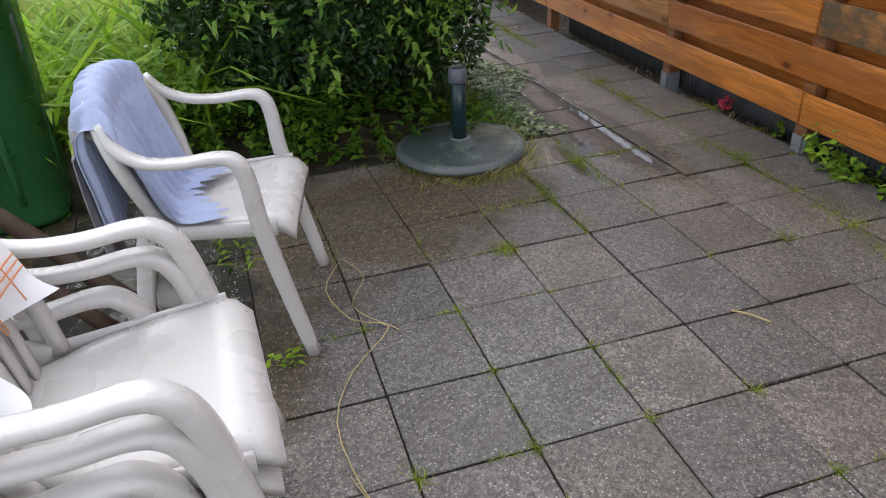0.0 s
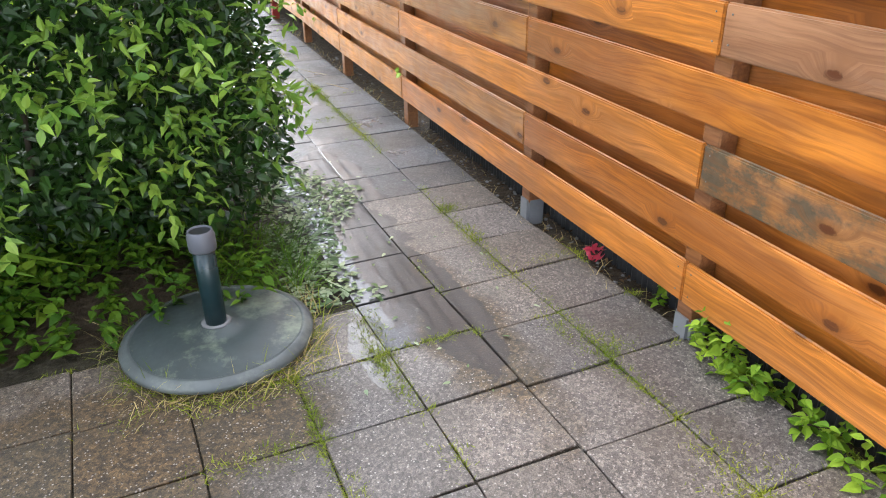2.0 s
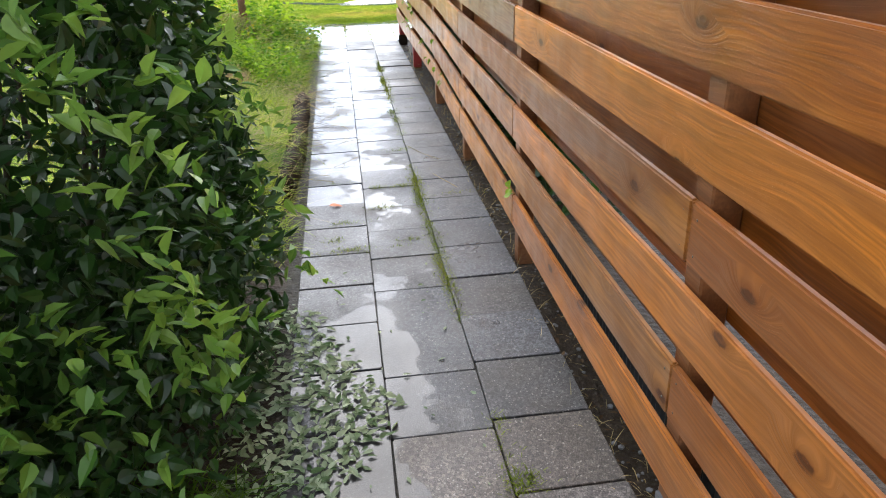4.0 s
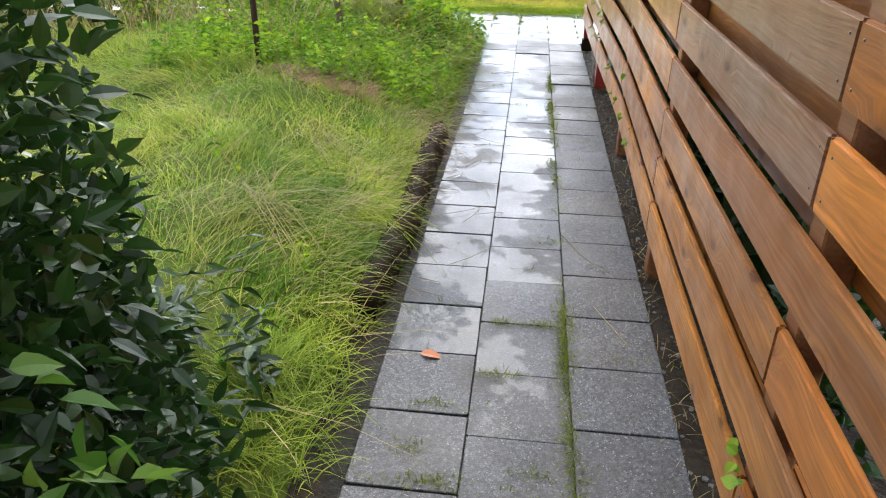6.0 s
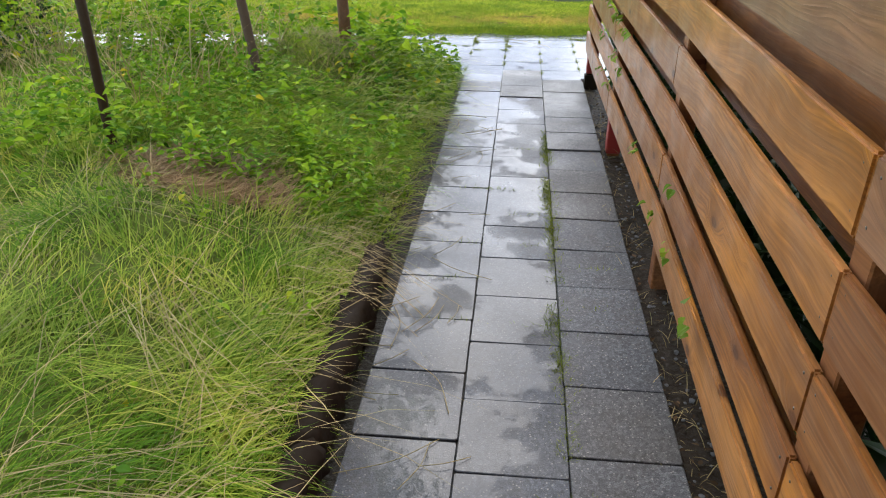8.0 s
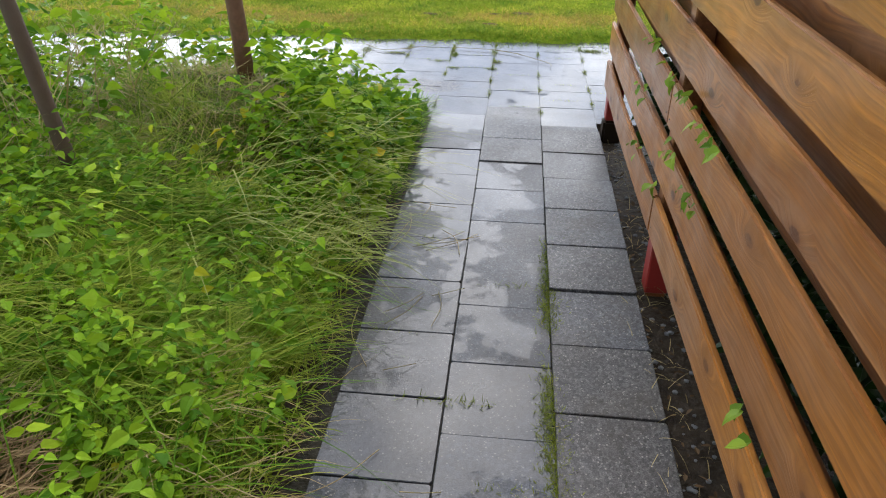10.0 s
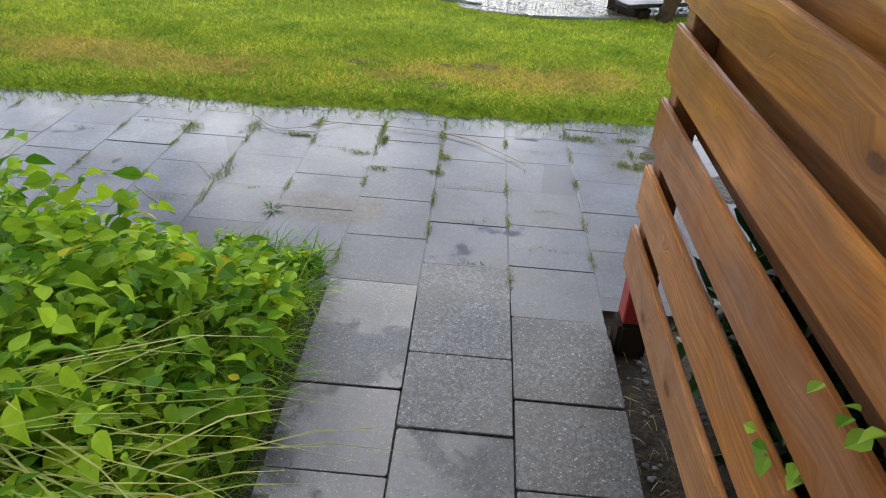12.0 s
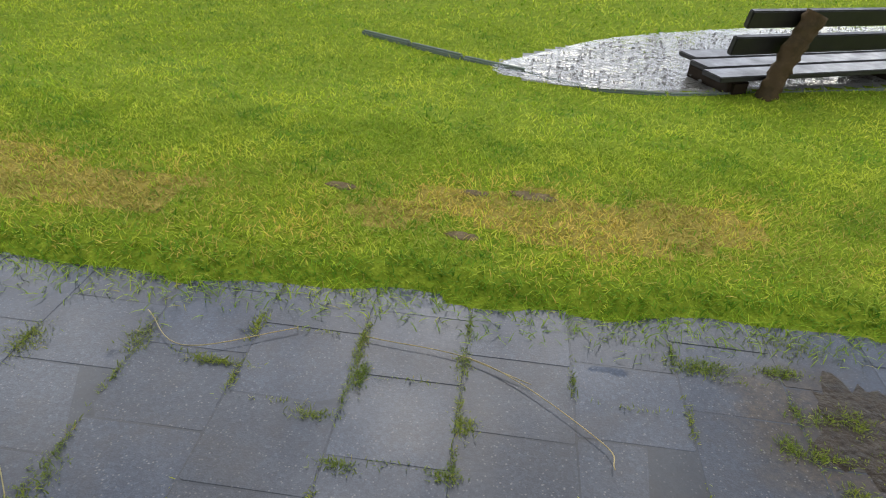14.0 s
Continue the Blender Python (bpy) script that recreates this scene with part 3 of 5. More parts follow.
slot = []
for j in range(len(gy) - 1):
    for i in range(nx - 1):
        cx, cy = (gx[i] + gx[i + 1]) / 2, (gy[j] + gy[j + 1]) / 2
        if cy > lawn_edge(cx) - 0.06:
            slot.append(4 if flood_inside(cx, cy) else 5 if dry_band(cx, cy) > 0.70 else 1)
        elif cx < -1.0 and 6.2 < cy < 12.7 or abs(cx) > 8 or cy < -2:
            slot.append(2)
        elif 1.3 < cx < 8 and cy < 12.3 or cx < -3.7 and cy < 12.3:
            slot.append(2)
        elif cx - float(bend(cy)) < -0.02 and (cy < 4.3 or cy > 12.5 or cx > -0.95):
            slot.append(3)
        else:
            slot.append(0)
ground_mesh.polygons.foreach_set("material_index", slot)
tagged(new("ground", ground_mesh), "wet soil and grass ground between paving and lawn", "ground", kind="structure")

# ---- standing water ----
def water_sheet(name, x0, x1, y0, y1, z, label, edge=0.06, surface=None, corner=0.0):
    n = 48
    ring = []
    for k in range(n):
        a = 2 * math.pi * k / n
        c, s = math.cos(a), math.sin(a)
        q = 1 / max(abs(c), abs(s)) ** (0.75 if surface is None else corner)
        r = 1 + edge * math.sin(3 * a + x0) + edge * 0.6 * math.sin(7 * a + y0)
        ring.append(((x0 + x1) / 2 + c * q * r * (x1 - x0) / 2, (y0 + y1) / 2 + s * q * r * (y1 - y0) / 2, z))
    ob = new(name, put_mesh(name, ring, [tuple(range(n))], surface or M_WATER))
    ob.visible_shadow = False
    return tagged(ob, label, "puddle", kind="structure")


water_sheet("water", -10.5, 6.5, 12.30, 14.45, -0.0086, "shallow silty rain water flooding the paved cross path", 0.006, M_SILT, 0.95)
water_sheet("water", -3.9, -2.42, 2.7, 4.75, -0.0050, "muddy puddle under the garden chairs", 0.06, M_RIPPLE, 0.75)
flood = water_sheet("water", -3.0, 3.0, -0.78, 0.78, -0.052, "rippled flood water round the park bench", 0.04, M_CHOP)
flood.matrix_basis = pose(2.0, 18.25, 0.0, 0, 0, 29.4)


def mud_patch(cx, cy, rx, ry, top, label, surface=None):
    """A low ragged spread of washed-up mud."""
    v, f, n = [(cx, cy, top)], [], 40
    for k, (r, z) in enumerate(((0.35, top), (0.7, top - 0.0006), (0.92, top - 0.0014), (1.05, top - 0.008))):
        for j in range(n):
            a = 2 * math.pi * j / n
            w = r * (1 + 0.5 * noise.noise(Vector((math.cos(a) * 1.7 + cx, math.sin(a) * 1.7 + cy, 0.4))) + 0.4 * noise.noise(Vector((math.cos(a) * 6, math.sin(a) * 6 + cx, 2.0))))
            v.append((cx + rx * w * math.cos(a), cy + ry * w * math.sin(a), z + 0.0012 * noise.noise(Vector((j * 0.9, k * 1.7, cx)))))
        for j in range(n):
            i, m = 1 + k * n + j, 1 + k * n + (j + 1) % n
            f.append((0, i, m) if k == 0 else (i - n, i, m, m - n))
    tagged(new("mud_patch", put_mesh("mud_patch", v, f, surface or M_MUD, True)), label, "mud", kind="structure")


mud_patch(0.46, 13.60, 0.13, 0.21, -0.0035, "brown mud washed up on the flooded pavement")
mud_patch(0.60, 13.32, 0.18, 0.16, -0.0040, "brown mud washed up beside the fence end")

# bare spots worn into the lawn
BARE = ((-1.18, 14.62, 0.060, 0.030), (-0.645, 14.69, 0.055, 0.024), (-0.415, 14.71, 0.085, 0.040), (-0.67, 14.32, 0.060, 0.028))
for bx, by, rx, ry in BARE:
    mud_patch(bx, by, rx, ry, float(ground_z(bx, by)) + 0.005, "small bare muddy spot in the lawn", M_BARE)

# ---- fence ----
POSTS = (-0.9, 0.6, 2.12, 3.63, 4.68, 6.24, 7.72, 9.22, 10.72, 12.165)


def fence_rise(y):
    """Height of the lowest front board's upper edge above the paving."""
    return float(np.interp(y, (3, 5, 7.72, 10.75, 12.2), (0.265, 0.267, 0.279, 0.332, 0.370)))


def fence_bow(y):
    """How far the fence stands back from a straight line."""
    return float(np.interp(y, (5.5, 7.72, 9.3, 10.72, 11.6), (0.0, 0.018, 0.042, 0.016, 0.0)))


def board_mesh(y0, y1, z0, z1, high, x0, thick, material):
    """A plank from y0 to y1 whose upper edge stands at z0 and z1, with softened edges."""
    bm = bmesh.new()
    bmesh.ops.create_cube(bm, size=1)
    for v in bm.verts:
        top = v.co.z > 0
        y, z = (y0, z0) if v.co.y < 0 else (y1, z1)
        v.co = (x0 + (0 if v.co.x < 0 else thick), y, z if top else z - high)
    bmesh.ops.bevel(bm, geom=list(bm.edges), offset=0.005, segments=2, affect="EDGES")
    bmesh.ops.subdivide_edges(bm, edges=[e for e in bm.edges if e.calc_length() > 0.5], cuts=5)
    for v in bm.verts:
        v.co.x += fence_bow(v.co.y)
    me = bpy.data.meshes.new("board")
    bm.to_mesh(me)
    bm.free()
    me.materials.append(material)
    return me


nail_mesh = lathe("nail", [(0.003, -0.002), (0.003, 0.0), (0.001, 0.0008)], M_NAIL, 8)
nail_mesh.transform(Matrix.Rotation(radians(-90), 4, "Y"))
fence = thing("fence", "double-sided orange-brown stained pine board fence on posts", "fence")
SEAMS = {0: (3.63, 6.24, 7.72, 10.72), 1: (2.12, 4.68, 7.72, 9.22), 2: (3.63, 6.24, 7.72, 10.72), 3: (2.12, 4.68, 7.72, 9.22),
         4: (3.63, 6.24, 7.72, 10.72), 5: (2.12, 6.24, 9.22), 6: (3.63, 7.72, 10.72), 7: (2.12, 6.24, 9.22), 8: (3.63, 7.72, 10.72)}
for r in range(9):
    ends = (-1.0, *SEAMS[r], 12.205)
    for k, (y0, y1) in enumerate(zip(ends, ends[1:])):
        mid = (y0 + y1) / 2
        m = M_WOOD_A if mid < 5.2 else M_WOOD_B
        if (r, k) in ((4, 0), (4, 2), (5, 2), (6, 1)):
            m = M_WOOD_WORN
        if (r, k) == (2, 0):
            m = M_WOOD_STAIN
        j = 0.003 * math.sin(r * 7 + k * 3)
        plank = part("board", board_mesh(y0 + 0.002, y1 - 0.002, fence_rise(y0) + 0.19 * r + j, fence_rise(y1) + 0.19 * r - j, 0.138, 0.001 * math.sin(r * 5 + k), 0.019, m), fence)
        part("board", board_mesh(y0 + 0.002, y1 - 0.002, fence_rise(y0) + 0.19 * r + 0.055, fence_rise(y1) + 0.19 * r + 0.055, 0.132, 0.092, 0.018, M_WOOD_A if mid < 5.2 else M_WOOD_B), fence, "inner board on the far side of the posts")
        for ys in (y0 + 0.03, y1 - 0.03):
            for dz in (0.028, 0.105):
                zz = fence_rise(ys) + 0.19 * r - dz
                part("nail", nail_mesh, plank, at=Matrix.Translation((-0.0005 + fence_bow(ys), ys, zz))) if 2.5 < ys < 12.3 and r < 7 else None
for y in POSTS:
    low = 0.06 if y in (3.63, 4.68) else -0.06
    top = fence_rise(y) + 0.19 * 8 + 0.03
    p = part("post", box("post", 0.068, 0.07, top - low, M_POST, 0.004), fence, at=Matrix.Translation((0.056 + fence_bow(y), y, (top + low) / 2)))
    if y > 10:
        foot = 0.075 if y > 12 else -0.03
        part("painted_base", box("painted_base", 0.078, 0.078, fence_rise(y) - 0.13 - foot, M_RED, 0.004), fence, "red-brown painted post base", Matrix.Translation((0.056 + fence_bow(y), y, (fence_rise(y) - 0.13 + foot) / 2)))
        if y > 12:
            part("concrete_foot", box("concrete_foot", 0.095, 0.095, 0.14, M_LOGEDGE, 0.012, 2), fence, "dark wet post foot", Matrix.Translation((0.056, y, 0.004)))
    elif y < 6:
        part("concrete_foot", box("concrete_foot", 0.085, 0.08, 0.20, M_CONC, 0.012, 2), fence, "grey concrete post foot", Matrix.Translation((0.056, y, -0.016)))

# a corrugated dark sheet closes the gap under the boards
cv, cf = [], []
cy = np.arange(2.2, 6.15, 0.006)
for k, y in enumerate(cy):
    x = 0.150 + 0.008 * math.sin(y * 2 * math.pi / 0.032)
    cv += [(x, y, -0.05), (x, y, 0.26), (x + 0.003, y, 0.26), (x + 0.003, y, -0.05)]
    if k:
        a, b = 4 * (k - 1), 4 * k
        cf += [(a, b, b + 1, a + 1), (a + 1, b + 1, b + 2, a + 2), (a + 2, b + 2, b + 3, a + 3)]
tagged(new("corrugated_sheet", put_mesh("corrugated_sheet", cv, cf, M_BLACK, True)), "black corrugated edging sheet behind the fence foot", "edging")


# ---- parasol base ----
base = thing("parasol_base", "round green-grey concrete parasol base with dark tube, standing on paving", "parasol base", at=pose(-1.352, 4.185, 0.0))
part("disc", lathe("disc", [(0.258, 0.0), (0.266, 0.014), (0.270, 0.050), (0.262, 0.0535), (0.205, 0.055), (0.200, 0.058), (0.10, 0.060), (0.070, 0.064), (0.050, 0.078), (0.034, 0.080)], M_BASE, 64), base, "blotchy stained concrete disc")
part("rim", lathe("rim", [(0.262, 0.016), (0.292, 0.018), (0.299, 0.024), (0.300, 0.034), (0.296, 0.041), (0.276, 0.054), (0.268, 0.055), (0.264, 0.052)], M_RIM, 64), base, "worn pale sloping rim")
part("tube", lathe("tube", [(0.033, 0.060), (0.033, 0.392), (0.0305, 0.392), (0.0305, 0.20), (0.004, 0.199)], M_TUBE, 28), base)
# black disc laid across the hollow tube, painting in the shade of its mouth
part("socket", lathe("socket", [(0.0333, 0.3945), (0.004, 0.3940)], M_BLACK, 28), base, "black disc over the tube mouth standing for the shade inside")
part("collar", lathe("collar", [(0.0345, 0.083), (0.046, 0.083), (0.046, 0.079), (0.0345, 0.079)][::-1], M_CONC, 28), base)
part("clamp_cap", lathe("clamp_cap", [(0.034, 0.335), (0.040, 0.337), (0.0415, 0.345), (0.0415, 0.385), (0.038, 0.392), (0.037, 0.400), (0.0335, 0.402), (0.0332, 0.350)], M_CAP, 28, False), base, "grey plastic clamp ring")


# ---- garden chairs ----
def chair_parts(back_slats=7, drop=0.0, waist=0.0, short=0.0):
    """Meshes of a moulded chair: x forward, y to its left, origin on the floor under the seat."""
    out = []
    # seat shell
    nu, nv = 15, 13
    top, low = [], []
    for i in range(nu):
        u = i / (nu - 1)
        x = -0.155 + 0.40 * u
        half = 0.198 + 0.030 * u - waist * (1 - float(step(0.0, 0.42, u)))
        if i == nu - 1:
            half -= 0.012
        for j in range(nv):
            v = 2 * j / (nv - 1) - 1
            z = 0.415 + 0.022 * u - 0.016 * (1 - v * v) * math.sin(math.pi * min(u * 1.1, 1)) - 0.045 * max(0, (u - 0.84) / 0.16) ** 2 - 0.012 * abs(v) ** 8
            top.append((x, half * v, z))
            low.append((x - 0.002, half * v * 0.985, z - 0.010 - (0.018 if j in (0, nv - 1) or i == nu - 1 else 0)))
    verts = top + low
    n = nu * nv
    faces = []
    for i in range(nu - 1):
        for j in range(nv - 1):
            a = i * nv + j
            faces += [(a, a + nv, a + nv + 1, a + 1), (n + a, n + a + 1, n + a + nv + 1, n + a + nv)]
    rim = [j for j in range(nv)] + [i * nv + nv - 1 for i in range(1, nu)] + [(nu - 1) * nv + j for j in range(nv - 2, -1, -1)] + [i * nv for i in range(nu - 2, 0, -1)]
    for a, b in zip(rim, rim[1:] + rim[:1]):
        faces.append((a, b, n + b, n + a))
    out.append(("seat", put_mesh("seat", verts, faces, M_PLASTIC, True)))

    def back(s, q):
        """A point of the back: s across (-1 to 1), q up (0 to 1)."""
        x = -0.150 - 0.065 * q - 0.020 * q * q + 0.045 * s * s * (1 - 0.3 * q)
        return (x, (0.185 + 0.045 * math.sin(math.pi * min(q * 0.8, 1))) * s, 0.405 + 0.340 * q)

    for k in range(back_slats):
        s = -0.70 + 1.40 * k / (back_slats - 1)
        pts = [back(s * (0.85 + 0.15 * q), q) for q in (0, 0.3, 0.6, 0.93)]
        out.append(("back_slat", sweep("back_slat", pts, [(0.034, 0.010)] * 4, M_PLASTIC, n=9, ring=8, square=0.8)))
    hoop = [back(-1, 0.0), back(-1, 0.35), back(-0.97, 0.70), back(-0.72, 0.95), back(-0.3, 1.03), back(0.3, 1.03), back(0.72, 0.95), back(0.97, 0.70), back(1, 0.35), back(1, 0.0)]
    out.append(("back_frame", sweep("back_frame", hoop, [(0.030, 0.030), (0.032, 0.036), (0.034, 0.044), (0.030, 0.055), (0.026, 0.060), (0.026, 0.060), (0.030, 0.055), (0.034, 0.044), (0.032, 0.036), (0.030, 0.030)], M_PLASTIC, (1, 0, 0.2), 40, 10, 0.6)))
    for s in (-1, 1):
        d = drop
        arm = [(-0.185, 0.205 * s, 0.705), (-0.155 - d, 0.232 * s, 0.655 - d), (-0.09 - d, 0.250 * s, 0.620 - d), (-d, 0.252 * s, 0.613 - d), (0.085 - d, 0.252 * s, 0.620 - d), (0.130 - d, 0.252 * s, 0.608 - d), (0.150 - d / 2, 0.250 * s, 0.56 - d), (0.162, 0.246 * s, 0.43), (0.200, 0.247 * s, 0.22), (0.246, 0.249 * s, 0.0)]
        out.append(("armrest", sweep("armrest", arm, [(0.040, 0.022), (0.046, 0.024), (0.048, 0.024), (0.052, 0.024), (0.054, 0.026), (0.054, 0.034), (0.052, 0.042), (0.048, 0.046), (0.044, 0.042), (0.040, 0.038)], M_PLASTIC, (0, 1, 0), 40, 12, 0.7)))
        leg = [(-0.140, 0.185 * s, 0.43), (-0.175, 0.195 * s, 0.30), (-0.235, 0.215 * s, 0.0)]
        out.append(("leg", sweep("leg", leg, [(0.030, 0.052), (0.030, 0.050), (0.026, 0.040)], M_PLASTIC, (0, 1, 0), 8, 12, 0.8)))
        rail = [(-0.15, 0.198 * s, 0.395), (0.0, 0.212 * s, 0.398), (0.20, 0.232 * s, 0.405)]
        out.append(("side_rail", sweep("side_rail", rail, [(0.016, 0.045)] * 3, M_PLASTIC, (0, 1, 0), 8, 8, 0.8)))
    for _, me in out:
        for vert in me.vertices:
            vert.co.z -= short * min(1.0, max(0.0, vert.co.z / 0.33))
    return out


def build_chair(label, at, group="", **model):
    ch = thing("garden_chair", label, "chair", group, at=at)
    for name, me in chair_parts(**model):
        part(name, me, ch)
    return ch


chair = build_chair("white moulded plastic garden chair with a towel over its back", pose(-2.396, 3.249, 0.0, 0, 0, -12.4))
CHAIR_AT = chair.matrix_basis.copy()
lowest = build_chair("white moulded plastic garden chair in a stack", pose(-2.650, 2.275, 0.0, 0, 0, 8.0), "stacked garden chairs", drop=0.026, waist=0.05, short=0.040)
stack = [lowest] + [copy_thing(lowest, pose(-2.600 + 0.013 * k, 2.300, 0.060 * k, 0, 0, 2.5)) for k in (1, 2)]


def drape(name, at, across, over, material, label, folds, depth, cat, thick=0.004):
    """A cloth hung over the back of a chair; across: range in the chair's y; over: profile of (x, z) from the seat up and down behind."""
    line = smooth_line([(x, 0, z) for x, z in over], 44)
    ny = 96
    verts, faces = [], []
    for side in (0, 1):
        for i, p in enumerate(line):
            q = i / 43
            for j in range(ny):
                v = j / (ny - 1)
                y = across[0] + (across[1] - across[0]) * v
                w = depth * (0.25 + 0.75 * min(1, abs(q - 0.47) * 2.6)) * (math.sin(folds * v * 6.28 + 2.2 * q) + 0.45 * math.sin(folds * 11.3 * v + 3 * q))
                s = 1 if q < 0.47 else -1
                hem = 0.02 * math.sin(9 * v + 2) * (abs(q - 0.47) * 2) ** 3 * (q > 0.47)
                spread = 0.035 * math.sin(7 * v + 0.6) * max(0.0, 1 - q / 0.16) ** 2
                curve = 0.045 * (2 * (y / 0.23) ** 2) * 0.5
                arch = 0.075 * (abs(y) / 0.21) ** 3 * max(0.0, (p[2] - 0.50) / 0.28)
                verts.append((p[0] + spread + s * (w + thick * (1 - side)) + curve, y * (1 + 0.05 * math.sin(5 * q)), p[2] - arch + hem + (thick * 0.7 if side == 0 and 0.4 < q < 0.55 else 0)))
    n = 44 * ny
    for i in range(43):
        for j in range(ny - 1):
            a = i * ny + j
            faces += [(a, a + ny, a + ny + 1, a + 1), (n + a, n + a + 1, n + a + ny + 1, n + a + ny)]
    for i in range(43):
        for j in (0, ny - 1):
            a = i * ny + j
            faces.append((a, a + ny, n + a + ny, n + a))
    ob = new(name, put_mesh(name, verts, faces, material, True))
    ob.matrix_world = at
    return tagged(ob, label, cat)


towel = drape("towel", CHAIR_AT, (-0.222, 0.135), [(-0.010, 0.440), (-0.095, 0.436), (-0.128, 0.49), (-0.148, 0.57), (-0.180, 0.69), (-0.200, 0.786), (-0.258, 0.786), (-0.278, 0.70), (-0.272, 0.56), (-0.262, 0.38)], M_TOWEL,
              "lavender terry towel soaked and draped over the chair back", 8.5, 0.016, "towel")
drape("cloth", CHAIR_AT, (-0.19, 0.10), [(-0.262, 0.70), (-0.278, 0.72), (-0.300, 0.70), (-0.302, 0.55), (-0.296, 0.42), (-0.288, 0.30)], M_TOWELGREY, "soaked grey-brown cloth hanging behind the chair back", 3.2, 0.012, "cloth")
cloth_at = Matrix.Translation((0, 0, -0.040)) @ stack[2].matrix_basis
cloth = drape("tea_towel", cloth_at, (-0.20, 0.175), [(-0.140, 0.55), (-0.146, 0.60), (-0.165, 0.67), (-0.184, 0.73), (-0.200, 0.788), (-0.252, 0.788), (-0.275, 0.74), (-0.265, 0.60)], M_CLOTH,
              "white tea towel with orange checks hung over a stacked chair", 1.2, 0.005, "tea towel")
for k in range(6):
    v = (-0.15, -0.138, -0.126, 0.02, 0.032, 0.125)[k]
    pts = [(-0.135 - 0.060 * q + 0.010 + 0.045 * (v / 0.23) ** 2, v, 0.56 + 0.215 * q) for q in (0, 0.4, 0.8, 1)]
    part("stripe", sweep("stripe", pts, [(0.0035, 0.002)] * 4, M_CHECK, n=8, ring=6, square=0.9), cloth, "orange woven stripe")
for k in range(4):
    q = (0.20, 0.26, 0.32, 0.75)[k]
    pts = [(-0.135 - 0.060 * q + 0.012 + 0.045 * (v / 0.23) ** 2, v, 0.56 + 0.215 * q) for v in (-0.19, -0.06, 0.06, 0.17)]
    part("stripe", sweep("stripe", pts, [(0.002, 0.0035)] * 4, M_CHECK, (1, 0, 0), 10, 6, 0.9), cloth, "orange woven stripe")


bowl = tagged(new("bowl", lathe("bowl", [(0.030, 0.0), (0.036, 0.002), (0.062, 0.030), (0.072, 0.045), (0.070, 0.047), (0.058, 0.031), (0.030, 0.008), (0.004, 0.007)], M_CAP, 32)), "small pale grey bowl standing on the wet terrace", "bowl")
bowl.matrix_world = pose(-2.469, 3.06, -0.008)


# ---- green bin and loose poles ----
wheel_bin = thing("garden_bin", "tall dark green plastic garden bin on wet ground", "bin", at=pose(-3.295, 4.33, 0.0, 0, 0, 4))


def rounded_tub(name, profile, r, material, n=10):
    """A tub of rounded-square section; profile: (half width, half depth, z)."""
    verts = []
    for hx, hy, z in profile:
        for q in range(4):
            sx, sy = ((1, 1), (-1, 1), (-1, -1), (1, -1))[q]
            for k in range(n):
                a = math.pi / 2 * (q + k / (n - 1))
                verts.append((sx * (hx - r) + r * math.cos(a), sy * (hy - r) + r * math.sin(a), z))
    m = 4 * n
    faces = [(i * m + k, i * m + (k + 1) % m, (i + 1) * m + (k + 1) % m, (i + 1) * m + k) for i in range(len(profile) - 1) for k in range(m)]
    faces += [tuple(range(m))[::-1], tuple((len(profile) - 1) * m + k for k in range(m))]
    return put_mesh(name, verts, faces, material, True)


part("body", rounded_tub("body", [(0.262, 0.20, 0.0), (0.270, 0.21, 0.03), (0.285, 0.225, 1.0), (0.300, 0.24, 1.01), (0.300, 0.24, 1.05)], 0.10, M_BIN), wheel_bin)
part("lid", rounded_tub("lid", [(0.31, 0.25, 1.052), (0.315, 0.255, 1.06), (0.31, 0.25, 1.085), (0.22, 0.17, 1.12), (0.08, 0.06, 1.13)], 0.045, M_BIN), wheel_bin)
for s in (-1, 1):
    part("rib", sweep("rib", [(s * 0.13, -0.208, 0.10), (s * 0.133, -0.215, 0.5), (s * 0.136, -0.222, 0.95)], [(0.03, 0.02)] * 3, M_BIN, (1, 0, 0), 8, 8, 0.6), wheel_bin)
part("rib", sweep("rib", [(0.268, -0.06, 0.10), (0.276, -0.06, 0.5), (0.283, -0.06, 0.95)], [(0.03, 0.02)] * 3, M_BIN, (0, 1, 0), 8, 8, 0.6), wheel_bin)
part("label_plate", box("label_plate", 0.004, 0.05, 0.13, M_CAP, 0.001), wheel_bin, "small grey plate", pose(0.281, -0.10, 0.72, 0, 1, 0))
for a, b, d in (((-2.66, 3.27, 0.03), (-3.45, 3.86, 0.50), 0.062), ((-2.76, 3.22, 0.03), (-3.40, 3.62, 0.42), 0.055), ((-2.86, 3.14, 0.03), (-3.30, 3.36, 0.40), 0.050)):
    mid = [(a[i] + b[i]) / 2 + 0.012 for i in range(3)]
    tagged(new("wooden_pole", sweep("wooden_pole", [a, mid, b], [(d, d)] * 3, M_LOG, (0, 0, 1), 12, 10, 0.0, 0.2)), "wet brown wooden pole leaning behind the chairs", "pole", "leaning poles")


# ---- log edging of the grass ----
for y0, y1, dx in ((7.15, 8.05, -0.02), (8.05, 9.15, 0.015)):
    pts = [(-1.005 + dx, y0, 0.050), (-0.992, (y0 + y1) / 2, 0.062), (-0.985 - dx * 0.5, y1, 0.055)]
    tagged(new("edging_log", sweep("edging_log", pts, [(0.10, 0.14), (0.11, 0.15), (0.10, 0.13)], M_LOGEDGE, (1, 0, 0), 26, 14, 0.3, 0.5)), "dark rotten log holding back the grass beside the path", "log", "edging logs")


